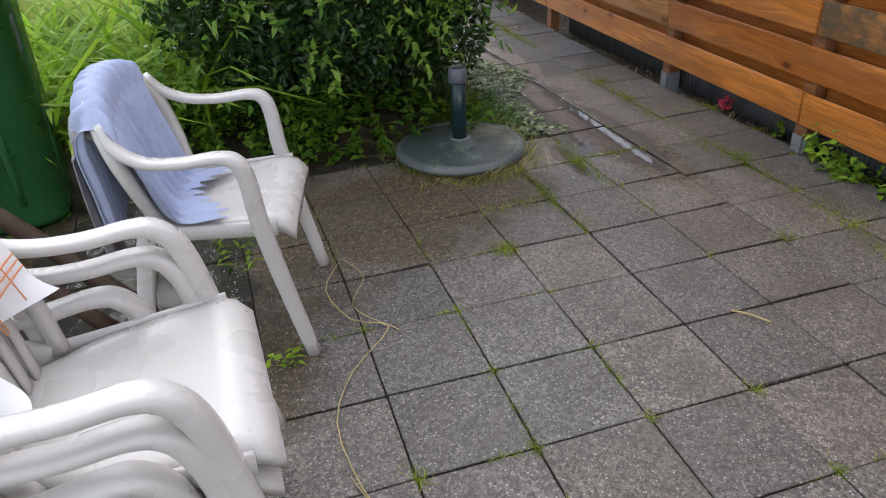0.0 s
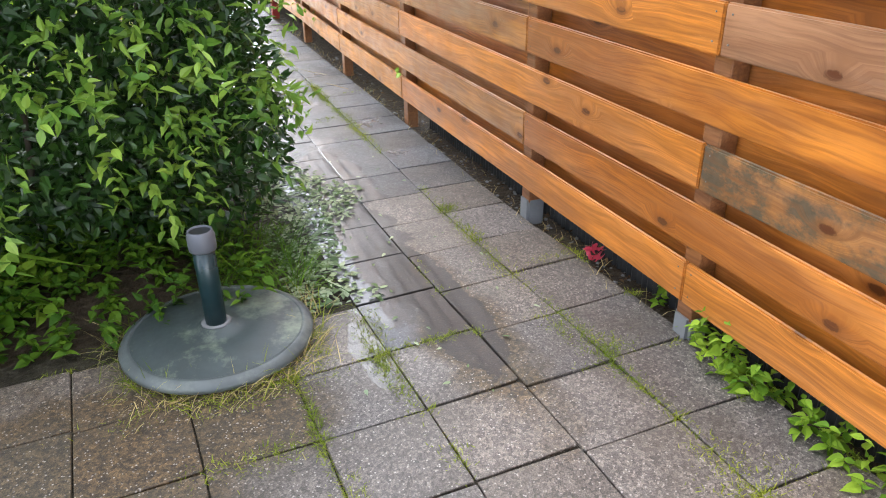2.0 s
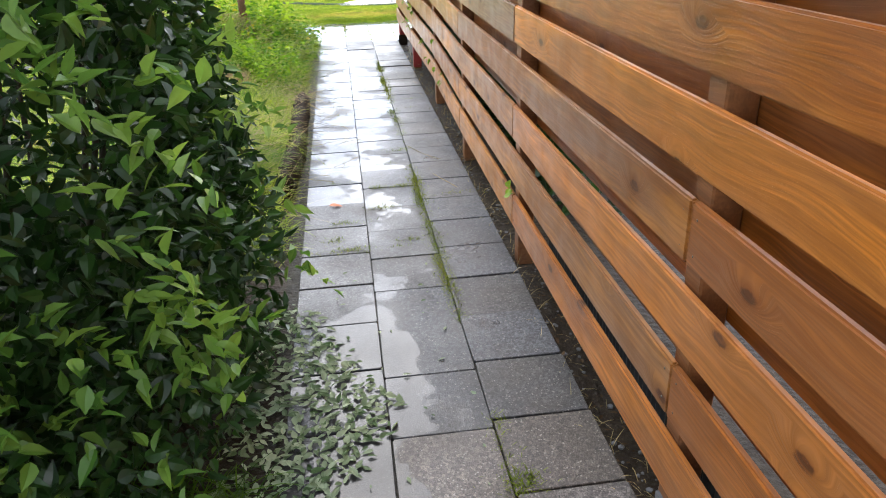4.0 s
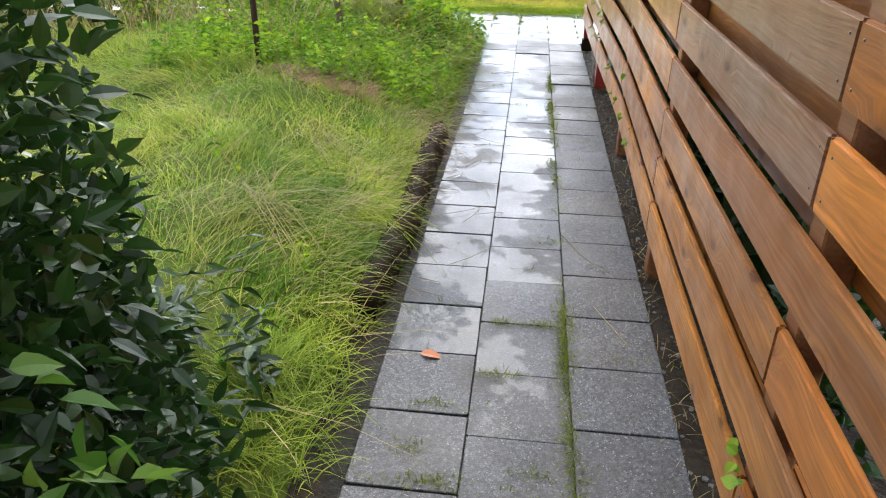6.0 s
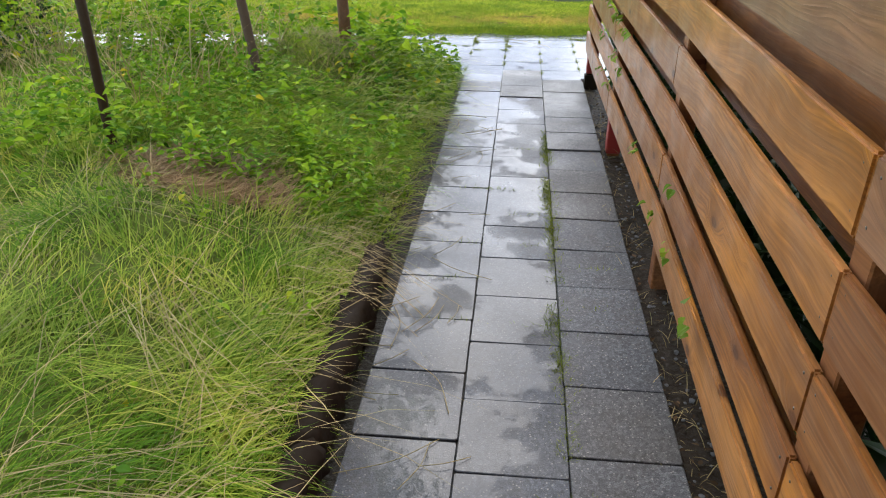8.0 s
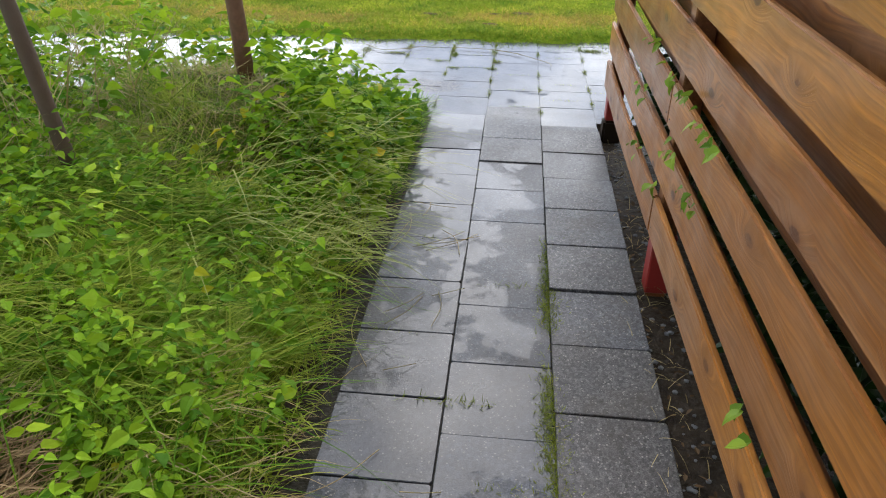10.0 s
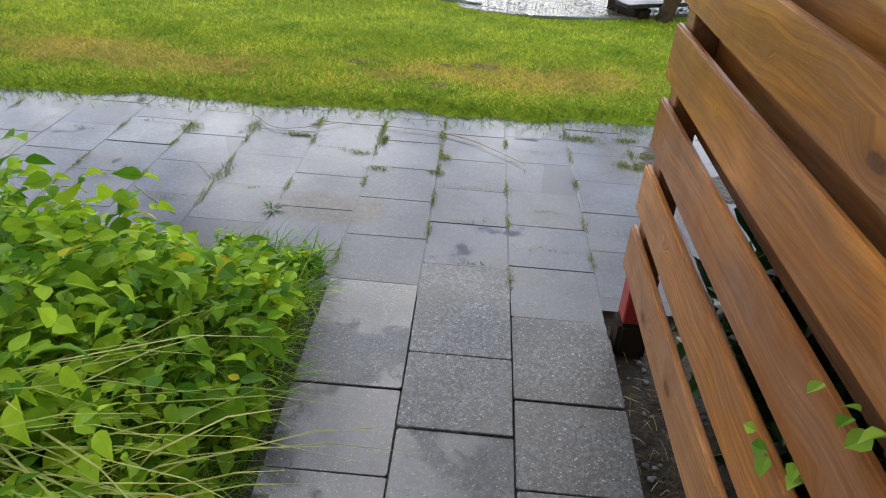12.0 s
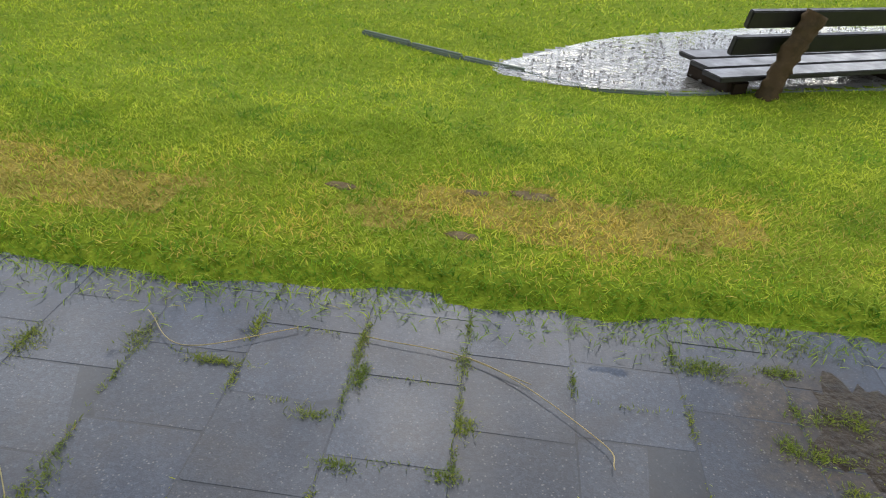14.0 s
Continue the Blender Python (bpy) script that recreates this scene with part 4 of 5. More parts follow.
# ---- bench on the flooded place ----
bench = thing("park_bench", "dark wet slatted park bench on rough logs standing in flood water", "bench", at=pose(0.705, 16.64, 0.0, 0, 0, 27.1))
for v in (0.09, 0.305, 0.52):
    part("seat_slat", box("seat_slat", 2.9, 0.185, 0.034, M_BENCH, 0.006, 2), bench, at=pose(1.47 + 0.33 * v, v, 0.054))
for u0, v, z, h in ((0.115, 0.055, 0.255, 0.122), (0.150, 0.015, 0.425, 0.112)):
    part("back_slat", box("back_slat", 2.75, 0.045, h, M_BENCH, 0.007, 2), bench, at=pose(u0 + 1.375, v, z, 12))
for u in (0.50, 2.04):
    part("back_support", sweep("back_support", [(u - 0.105, -0.050, -0.12), (u - 0.060, -0.055, 0.06), (u + 0.022, -0.060, 0.28), (u + 0.090, -0.080, 0.475)], [(0.150, 0.13), (0.128, 0.115), (0.135, 0.115), (0.150, 0.115)], M_BENCHLOG, (1, 0, 0), 26, 18, 0.1, 0.5), bench, "leaning rough-barked log")
    part("seat_support", box("seat_support", 0.17, 0.46, 0.16, M_LOGEDGE, 0.03, 2), bench, "short stout log bracket", pose(u - 0.22, 0.28, -0.045))

# kerb round the flooded place
KERB = [(-1.67, 17.39), (-1.28, 17.20), (-0.89, 17.015), (-0.45, 16.84), (-0.05, 16.62), (0.45, 16.66), (0.95, 16.84), (1.7, 17.14), (2.5, 17.52), (3.4, 18.0)]
kerb = thing("stone_kerb", "low grey stone kerb along the flooded place", "kerb", kind="structure")
for k, (a, b) in enumerate(zip(KERB, KERB[1:])):
    ang = math.degrees(math.atan2(b[1] - a[1], b[0] - a[0]))
    part("kerb_stone", box("kerb_stone", math.hypot(b[0] - a[0], b[1] - a[1]) - 0.01, 0.045, 0.12, M_KERB, 0.012, 2), kerb, at=pose((a[0] + b[0]) / 2, (a[1] + b[1]) / 2, -0.118 if k > 2 else -0.090 - 0.008 * k, 0, 0, ang))

# gravel that stands out of the flood water
gv, gf = [], []
for k in range(900):
    a, r = rng.uniform(0, 2 * math.pi), math.sqrt(rng.random())
    u, w = 2.85 * r * math.cos(a), 0.74 * r * math.sin(a)
    cx, cy = 2.0 + 0.871 * u - 0.491 * w, 18.25 + 0.491 * u + 0.871 * w
    q, i, h = rng.uniform(0.007, 0.022), len(gv), rng.uniform(0.004, 0.010)
    ring = [(cx + q * (0.7 + 0.5 * rng.random()) * math.cos(t), cy + q * (0.7 + 0.5 * rng.random()) * math.sin(t), -0.056) for t in np.arange(6) * math.pi / 3]
    gv += ring + [(cx, cy, -0.052 + h)]
    gf += [(i + j, i + (j + 1) % 6, i + 6) for j in range(6)]
tagged(new("gravel", put_mesh("gravel", gv, gf, M_GRAVEL)), "wet gravel standing out of the flood water", "gravel", kind="stuff")

# ---- plants ----
def bush_points(n, blobs, depth=0.30):
    """Places near the skin of a union of ellipsoids, with the outward direction."""
    pts, outs = [], []
    blobs = np.array(blobs, float)
    weight = (blobs[:, 3] * blobs[:, 4] * blobs[:, 5]) ** 0.67
    pick = rng.choice(len(blobs), n * 2, p=weight / weight.sum())
    d = unit(rng.normal(size=(n * 2, 3)))
    rad = 1 - depth * rng.random((n * 2, 1)) ** 1.6 + rng.normal(0, 0.03, (n * 2, 1))
    p = blobs[pick, :3] + d * blobs[pick, 3:6] * rad
    inner = np.zeros(len(p), bool)
    for b in blobs:
        inner |= (((p - b[:3]) / b[3:6]) ** 2).sum(1) < (1 - depth) ** 2 * 0.8
    keep = (~inner) & (p[:, 2] > 0.02)
    return p[keep][:n], unit(d[keep] / blobs[pick, 3:6][keep])[:n]


HEDGE = [(-1.42, 5.05, 1.05, 0.46, 0.62, 0.85), (-1.38, 5.55, 0.75, 0.42, 0.60, 0.75), (-1.95, 5.40, 0.95, 0.72, 0.85, 1.00), (-1.90, 4.72, 0.66, 0.68, 0.36, 0.42), (-1.30, 5.35, 0.48, 0.42, 0.85, 0.52), (-1.62, 5.15, 0.80, 0.58, 0.72, 0.78), (-1.50, 5.65, 0.95, 0.50, 0.62, 0.95), (-1.75, 4.85, 1.35, 0.62, 0.58, 0.75),
         (-2.20, 4.98, 1.15, 0.48, 0.50, 0.95), (-1.50, 5.30, 1.55, 0.48, 0.75, 0.62), (-2.0, 5.6, 1.75, 0.70, 0.75, 0.55), (-1.70, 5.95, 0.70, 0.48, 0.42, 0.68)]
hedge = thing("hedge_bush", "dense dark green broadleaf bush overhanging the path", "bush", at=None)
p, o = bush_points(40000, HEDGE, 0.42)
up = np.array((0, 0, 1.0))
along = unit(o * 0.6 + up * 0.25 + rng.normal(0, 0.65, p.shape))
nrm = unit(o * 0.6 + up * 0.9 + rng.normal(0, 0.55, p.shape))
v, f = leaf_cloud(p, along, nrm, rng.uniform(0.032, 0.062, len(p)), rng.uniform(0.020, 0.034, len(p)))
part("crown", put_mesh("crown", v, f, M_BUSH), hedge, "glossy dark leaves")
# young shoots: short sprays of pale leaves at the skin
p, o = bush_points(1750, HEDGE, 0.04)
sel = ((p[:, 2] > 0.38) | (p[:, 1] > 4.9)) & (p[:, 1] < 5.75) & ((p[:, 1] < 4.85) | (rng.random(len(p)) < 0.14))
p, o = p[sel], o[sel]
q, dirs = [], []
for a, b in zip(p, o):
    d = b * 0.8 + np.array((0, 0, 0.15)) + rng.normal(0, 0.35, 3)
    d /= np.linalg.norm(d)
    for k in range(9):
        q.append(a + d * 0.020 * k - np.array((0, 0, 0.0012)) * k * k)
        dirs.append(d * 0.5 + rng.normal(0, 0.75, 3))
q, dirs = np.array(q), unit(np.array(dirs))
v, f = leaf_cloud(q, dirs, unit(up + rng.normal(0, 0.45, q.shape)), rng.uniform(0.038, 0.068, len(q)), rng.uniform(0.019, 0.033, len(q)))
part("young_foliage", put_mesh("young_foliage", v, f, M_SPRIG), hedge, "pale yellow-green young leaves")
for k in range(16):
    a = 2 * math.pi * k / 16
    x, y = -2.0 + 0.35 * math.cos(a), 5.25 + 0.3 * math.sin(a)
    tip = (-2.0 + 0.85 * math.cos(a + 0.3), 5.25 + 0.7 * math.sin(a + 0.3), 1.1 + 0.6 * rng.random())
    part("branch", sweep("branch", [(x, y, 0.02), ((x + tip[0]) / 2 + 0.05, (y + tip[1]) / 2, 0.5), tip], [(0.030, 0.030), (0.022, 0.022), (0.008, 0.008)], M_TWIG, (1, 0, 0.1), 9, 6, 0.0), hedge)


def stuff(name, v, f, material, label, category):
    return tagged(new(name, put_mesh(name, v, f, material)), label, category, kind="stuff")


def scatter(n, x0, x1, y0, y1, keep=None):
    x, y = rng.uniform(x0, x1, n), rng.uniform(y0, y1, n)
    if keep is not None:
        k = keep(x, y)
        x, y = x[k], y[k]
    return x, y


def grass(x, y, z, h, w, lean, droop, heading=None, spread=0.6):
    n = len(x)
    ang = rng.uniform(0, 2 * math.pi, n) if heading is None else heading + rng.normal(0, spread, n)
    l = rng.uniform(0.3, 1.0, n) * lean
    d = np.stack([np.cos(ang) * l, np.sin(ang) * l, np.ones(n)], -1)
    return blade_cloud(np.stack([x, y, z], -1), d, rng.uniform(*h, n), rng.uniform(*w, n), rng.uniform(*droop, n))


# long wet grass of the garden, combed over by the rain
def meadow_keep(x, y):
    return (x < -1.03 - 0.03 * np.sin(y * 6)) & ~((((x + 1.74) / 0.42) ** 2 + ((y - 9.36) / 0.25) ** 2) < 1)


x, y = scatter(56000, -5.4, -1.0, 4.8, 11.6, lambda x, y: meadow_keep(x, y) & ((y > 6.2) | (x < -2.45)))
swirl = 2.2 + 1.4 * np.sin(x * 1.7 + 0.8 * y) + 0.9 * np.sin(y * 2.3)
v, f = grass(x, y, ground_z(x, y) - 0.01, (0.06, 0.20), (0.0020, 0.0042), 2.0, (0.15, 0.55), swirl, 0.9)
stuff("long_grass", v, f, M_MEADOWGRASS, "long wet meadow grass flattened by rain", "grass")


def tufts(count, area, blades, tall, wide, material, name, label, keep, spread=0.06, lean=1.2, heading=None):
    """Tufts of grass, each combed over one way."""
    cx, cy = scatter(count, *area, keep)
    turn = 2.2 + 1.4 * np.sin(cx * 1.7 + 0.8 * cy) + 0.9 * np.sin(cy * 2.3) if heading is None else np.full(len(cx), heading)
    turn, size = turn + rng.normal(0, 0.55, len(cx)), rng.uniform(0.7, 1.3, len(cx))
    k = rng.integers(0, len(cx), len(cx) * blades)
    x, y = cx[k] + rng.normal(0, spread, len(k)), cy[k] + rng.normal(0, spread, len(k))
    sel = (x < -1.05) & meadow_keep(x, y)
    x, y, k = x[sel], y[sel], k[sel]
    d = np.stack([np.cos(turn[k]) * lean, np.sin(turn[k]) * lean, np.ones(len(k))], -1) + rng.normal(0, 0.38, (len(k), 3)) * (1, 1, 0.3)
    v, f = blade_cloud(np.stack([x, y, ground_z(x, y) + 0.01], -1), d, size[k] * rng.uniform(*tall, len(k)), rng.uniform(*wide, len(k)), rng.uniform(0.35, 0.95, len(k)))
    stuff(name, v, f, material, label, "grass")


def grassy(x, y):
    return meadow_keep(x, y) & (y > 6.3)


def patch(x, y, phase):
    return np.sin(x * 2.3 + y * 1.1 + phase) + np.sin(y * 2.9 - x * 1.3 + 2 * phase) + rng.normal(0, 0.5, len(x))


AREA = (-5.0, -1.10, 5.2, 11.3)
tufts(760, AREA, 54, (0.13, 0.30), (0.0022, 0.0044), M_MEADOWGRASS, "grass_clumps", "tufted clumps of wet meadow grass", lambda x, y: grassy(x, y) & (patch(x, y, 0.3) > -0.3))
tufts(720, AREA, 46, (0.12, 0.28), (0.0022, 0.0044), M_DARKGRASS, "grass_clumps", "deep green clumps of wet grass", lambda x, y: grassy(x, y) & (patch(x, y, 2.1) > 0.1))
tufts(260, AREA, 28, (0.15, 0.34), (0.0024, 0.0044), M_OLIVEGRASS, "grass_clumps", "yellowing clumps of flattened grass", lambda x, y: grassy(x, y) & (patch(x, y, 4.0) > 0.2) & (y < 9.2))
tufts(26, (-4.0, -1.15, 6.6, 9.2), 26, (0.40, 0.75), (0.0018, 0.0034), M_STRAW, "combed_straw", "pale dry stalks combed over the grass", grassy, 0.09, 2.6, 0.35)
tufts(90, (-2.7, -1.12, 9.3, 10.7), 42, (0.20, 0.40), (0.0026, 0.0048), M_MEADOWGRASS, "grass_clumps", "long bright clumps of wet grass", grassy)
x, y = scatter(260, -1.55, -1.10, 10.45, 11.35)
v, f = grass(x, y, ground_z(x, y) + 0.03, (0.35, 0.70), (0.003, 0.006), 1.5, (0.30, 0.70), -0.25, 0.45)
stuff("arching_straw", v, f, M_PALEGRASS, "pale dry blades arching over the path edge", "grass")
x, y = scatter(420, -2.3, -1.10, 9.4, 11.2)
v, f = grass(x, y, ground_z(x, y), (0.25, 0.55), (0.003, 0.006), 1.4, (0.35, 0.75), -0.1, 0.8)
stuff("arching_grass", v, f, M_DARKGRASS, "long grass blades arching over the path edge", "grass")
x, y = scatter(2600, -2.30, -1.35, 10.75, 11.80, lambda x, y: (((x + 1.88) / 0.44) ** 2 + ((y - 11.14) / 0.40) ** 2 < 1) | (((x + 1.66) / 0.32) ** 2 + ((y - 11.47) / 0.32) ** 2 < 1))
v, f = grass(x, y, ground_z(x, y) + 0.01, (0.05, 0.20), (0.002, 0.005), 4.0, (0.0, 0.2))
stuff("dry_litter", v, f, M_STRAW, "brown dry stalks round the young tree", "dead grass")
x, y = scatter(560, -4.6, -1.0, 6.4, 9.4, meadow_keep)
v, f = grass(x, y, ground_z(x, y), (0.30, 0.70), (0.0016, 0.0032), 2.4, (0.2, 0.5), 0.3 + 1.2 * np.sin(y) + 0.9 * np.sin(x * 2.0), 0.9)
stuff("seed_stalks", v, f, M_STRAW, "pale dry grass stalks bent over the lawn", "grass")
x, y = scatter(520, -1.34, -0.96, 7.0, 9.9, lambda x, y: (y > 9.3) | (x < -1.07))
v, f = grass(x, y, ground_z(x, y), (0.15, 0.38), (0.002, 0.004), 1.4, (0.35, 0.75), 0.0, 0.6)
stuff("overhanging_grass", v, f, M_STRAW, "pale grass hanging over the path edge", "grass")
x, y = scatter(6000, -1.30, -0.99, 6.3, 12.3, lambda x, y: (y > 9.2) | (y < 6.9) | (x < -1.045))
v, f = grass(x, y, ground_z(x, y), (0.06, 0.20), (0.0025, 0.005), 1.3, (0.3, 0.7), 0.0, 1.2)
stuff("edge_grass", v, f, M_MEADOWGRASS, "green grass leaning over the log edging", "grass")
ang = rng.uniform(0, 6.28, 4200)
rad = np.sqrt(rng.random(4200)) * 0.62
x, y = -1.76 + rad * 0.6 * np.cos(ang), 9.38 + rad * 0.38 * np.sin(ang)
v, f = grass(x, y, ground_z(x, y) + 0.004, (0.06, 0.20), (0.003, 0.005), 6.0, (0.0, 0.12))
stuff("dead_grass", v, f, M_DEADSTRAW, "flattened patch of dead straw-coloured grass", "dead grass")


# broad-leaved weeds: stems with pairs of leaves
def weed_patch(n, x0, x1, y0, y1, tall, size, keep=None, rows=6, slim=1.0):
    x, y = scatter(n, x0, x1, y0, y1, keep)
    c, a, s = [], [], []
    for px, py in zip(x, y):
        h = rng.uniform(*tall) * (1 - 0.70 * float(step(11.95, 12.38, py)))
        z0 = float(ground_z(px, py))
        tilt = rng.normal(0, 0.22, 2)
        for k in range(rows):
            t = 0.25 + 0.75 * k / (rows - 1)
            th = rng.uniform(0, 6.28)
            for m in (0, math.pi):
                c.append((px + tilt[0] * h * t, py + tilt[1] * h * t, z0 + h * t))
                a.append((math.cos(th + m), math.sin(th + m), rng.uniform(-0.25, 0.35)))
                s.append(rng.uniform(*size) * (1.0 - 0.35 * t * rng.random()))
    c, a, s = np.array(c), np.array(a), np.array(s)
    return leaf_cloud(c, a, unit(up + rng.normal(0, 0.5, c.shape)), s, s * slim * rng.uniform(0.55, 0.8, len(s)), 0.12, 0.22)


def bare(x, y):
    """Bare littered ground round the young tree."""
    return (((x + 1.88) / 0.36) ** 2 + ((y - 11.12) / 0.32) ** 2 < 1) | (((x + 1.66) / 0.24) ** 2 + ((y - 11.45) / 0.26) ** 2 < 1)


def corner(x, y):
    return ~bare(x, y) & (x < -0.95) & (y < 12.45) & ((x + 0.95) * 0.75 + (y - 11.35) * 0.55 > -0.35 * rng.random(len(x)) - 0.25)


v, f = weed_patch(370, -2.6, -0.95, 11.0, 12.45, (0.12, 0.40), (0.034, 0.090), corner, 6)
stuff("nettle_weeds", v, f, M_WEED, "bright green broad-leaved weeds at the path corner", "weeds")
v, f = weed_patch(110, -2.5, -1.25, 10.9, 12.0, (0.12, 0.30), (0.035, 0.085), corner, 5)
stuff("tall_nettles", v, f, M_WEED, "taller bright green weeds round the young tree", "weeds")
v, f = weed_patch(420, -2.6, -0.97, 10.95, 12.40, (0.05, 0.28), (0.032, 0.070), corner, 5)
stuff("low_weeds", v, f, M_WEEDDARK, "deep green weeds under the taller ones at the corner", "weeds")
x, y = scatter(2600, -1.30, -0.94, 11.2, 12.50)
v, f = grass(x, y, ground_z(x, y), (0.06, 0.20), (0.0022, 0.0046), 1.2, (0.2, 0.7), 0.2, 1.3)
stuff("corner_grass", v, f, M_DARKGRASS, "fresh grass fringe along the weedy corner", "grass")
v, f = weed_patch(170, -2.9, -1.04, 9.3, 11.5, (0.16, 0.32), (0.028, 0.070), lambda x, y: ~bare(x, y), 4)
stuff("mixed_weeds", v, f, M_WEED, "leafy weeds growing through the long grass", "weeds")
v, f = weed_patch(900, -2.9, -1.02, 9.3, 11.5, (0.08, 0.26), (0.022, 0.048), lambda x, y: ~bare(x, y), 5)
stuff("clover_weeds", v, f, M_WEEDDARK, "low deep green weeds among the long grass", "weeds")
v, f = weed_patch(190, 0.30, 0.75, 6.5, 12.0, (0.10, 0.55), (0.04, 0.085), None, 6)
stuff("neighbour_weeds", v, f, M_BUSH, "dark leafy weeds behind the fence", "weeds")
# a few leaves show in the gaps; this mass is added to shade them
c = np.stack([0.26 + 0.55 * rng.random(9000) ** 1.7, rng.uniform(6.7, 12.0, 9000), rng.uniform(0.02, 1.55, 9000)], -1)
c[7600:] = np.stack([rng.uniform(0.19, 0.6, 1400), rng.uniform(11.4, 12.12, 1400), rng.uniform(0.02, 1.45, 1400)], -1)
v, f = leaf_cloud(c, rng.normal(0, 1, c.shape) + (-0.4, 0, 0.2), unit(up + rng.normal(0, 0.6, c.shape)), rng.uniform(0.07, 0.12, 9000), rng.uniform(0.05, 0.08, 9000))
stuff("neighbour_hedge", v, f, M_BUSH, "dense dark leaves added close behind the fence to keep its gaps dark", "hedge")
v, f = weed_patch(120, -4.5, -1.05, 6.3, 11.2, (0.05, 0.18), (0.02, 0.045), meadow_keep, 4)
stuff("meadow_weeds", v, f, M_WEED, "small broad-leaved weeds among the grass", "weeds")
v, f = weed_patch(52, -1.75, -1.14, 5.9, 6.75, (0.15, 0.42), (0.06, 0.11), None, 7, 0.5)
stuff("lance_weeds", v, f, M_BUSH, "dark lance-leaved weeds at the bush foot", "weeds")
v, f = weed_patch(380, -2.75, -1.15, 4.27, 5.0, (0.03, 0.24), (0.028, 0.055), lambda x, y: rng.random(len(x)) < 0.55 + 0.45 * (x < -1.75), 5)
stuff("ground_cover", v, f, M_GROUNDLEAF, "low creeping weeds under the bush", "weeds")
x, y = scatter(700, -1.35, -0.97, 4.40, 5.0)
v, f = grass(x, y, ground_z(x, y), (0.08, 0.26), (0.002, 0.005), 1.4, (0.3, 0.7))
stuff("bush_grass", v, f, M_GROUNDLEAF, "thin grass growing round the bush foot", "grass")
v, f = weed_patch(7, -2.46, -2.31, 3.44, 3.66, (0.14, 0.26), (0.022, 0.042), None, 7, 0.7)
stuff("chair_weed", v, f, M_CLIMB, "small upright weed growing beside the garden chair", "weeds")
v, f = weed_patch(7, -2.33, -2.25, 2.90, 3.00, (0.02, 0.05), (0.028, 0.045), None, 2)
stuff("joint_weed", v, f, M_CLIMB, "small leafy weed growing in a paving joint", "weeds")
v, f = weed_patch(26, -2.10, -1.82, 4.45, 4.80, (0.08, 0.26), (0.045, 0.075), None, 3)
stuff("broad_weed", v, f, M_CLIMB, "broad-leaved weed at the foot of the bush", "weeds")
v, f = weed_patch(60, -0.03, 0.10, 2.6, 3.85, (0.04, 0.18), (0.03, 0.055), None, 4)
stuff("fence_weeds", v, f, M_CLIMB, "leafy weeds growing along the fence foot", "weeds")

v, f = weed_patch(390, -5.2, -1.75, 10.8, 12.35, (0.22, 0.70), (0.035, 0.080), lambda x, y: x < -1.75 - 0.5 * rng.random(len(x)), 8)
stuff("tall_weeds", v, f, M_WEED, "tall leafy weeds at the back of the grass", "weeds")
x, y = scatter(1500, -5.2, -2.0, 9.8, 12.3)
v, f = grass(x, y, ground_z(x, y), (0.35, 0.80), (0.003, 0.006), 0.7, (0.15, 0.5))
stuff("tall_grass", v, f, M_STRAW, "tall pale seeding grass at the back", "grass")
shrub = thing("shrub", "dark green leafy shrub at the back of the grass", "shrub")
p, o = bush_points(3500, [(-4.5, 11.3, 0.55, 0.8, 0.7, 0.6), (-5.2, 11.0, 0.6, 0.7, 0.7, 0.7)], 0.4)
v, f = leaf_cloud(p, unit(o + rng.normal(0, 0.6, p.shape)), unit(up + rng.normal(0, 0.5, p.shape)), rng.uniform(0.05, 0.10, len(p)), rng.uniform(0.03, 0.05, len(p)))
part("crown", put_mesh("crown", v, f, M_BUSH), shrub)
for k in range(5):
    part("stem", sweep("stem", [(-4.6 + 0.1 * k, 11.2, 0.1), (-4.7 + 0.15 * k, 11.2, 0.5), (-4.9 + 0.25 * k, 11.2, 0.95)], [(0.03, 0.03), (0.02, 0.02), (0.01, 0.01)], M_TWIG, (0, 1, 0), 7, 6, 0.0), shrub)

# reeds behind the bin
x, y = scatter(380, -3.7, -2.30, 4.70, 6.2)
v, f = grass(x, y, ground_z(x, y), (0.7, 1.35), (0.024, 0.042), 1.3, (0.2, 0.6))
stuff("reed_clump", v, f, M_REED, "tall arching broad-bladed grass clump", "reeds")

# climbing weed through the fence
c, a, s = [], [], []
for y0, z0, n in ((6.20, 0.27, 9), (8.40, 0.28, 7), (8.80, 0.29, 9), (9.14, 0.30, 8), (8.84, 0.49, 4), (9.61, 0.38, 5), (10.15, 0.72, 10), (10.20, 0.53, 8), (10.30, 0.72, 7), (10.45, 0.72, 8), (10.65, 0.72, 10), (10.60, 0.53, 9), (11.06, 0.73, 7), (11.10, 0.34, 6), (11.17, 0.54, 8), (10.70, 0.34, 4)):
    for k in range(round(n * 0.7)):
        c.append((0.006 + rng.normal(0, 0.008), y0 + rng.normal(0, 0.055), z0 + 0.012 + abs(rng.normal(0, 0.016))))
        a.append((-0.7 + rng.normal(0, 0.3), rng.normal(0, 0.7), rng.normal(-0.45, 0.4)))
        s.append(rng.uniform(0.020, 0.048))
c, a, s = np.array(c), np.array(a), np.array(s)
v, f = leaf_cloud(c, a, unit(np.array((-0.7, 0, 0.8)) + rng.normal(0, 0.25, c.shape)), s, s * 0.95, 0.10, 0.25)
stuff("bindweed", v, f, M_CLIMB, "bindweed leaves climbing through the fence gaps", "climber")


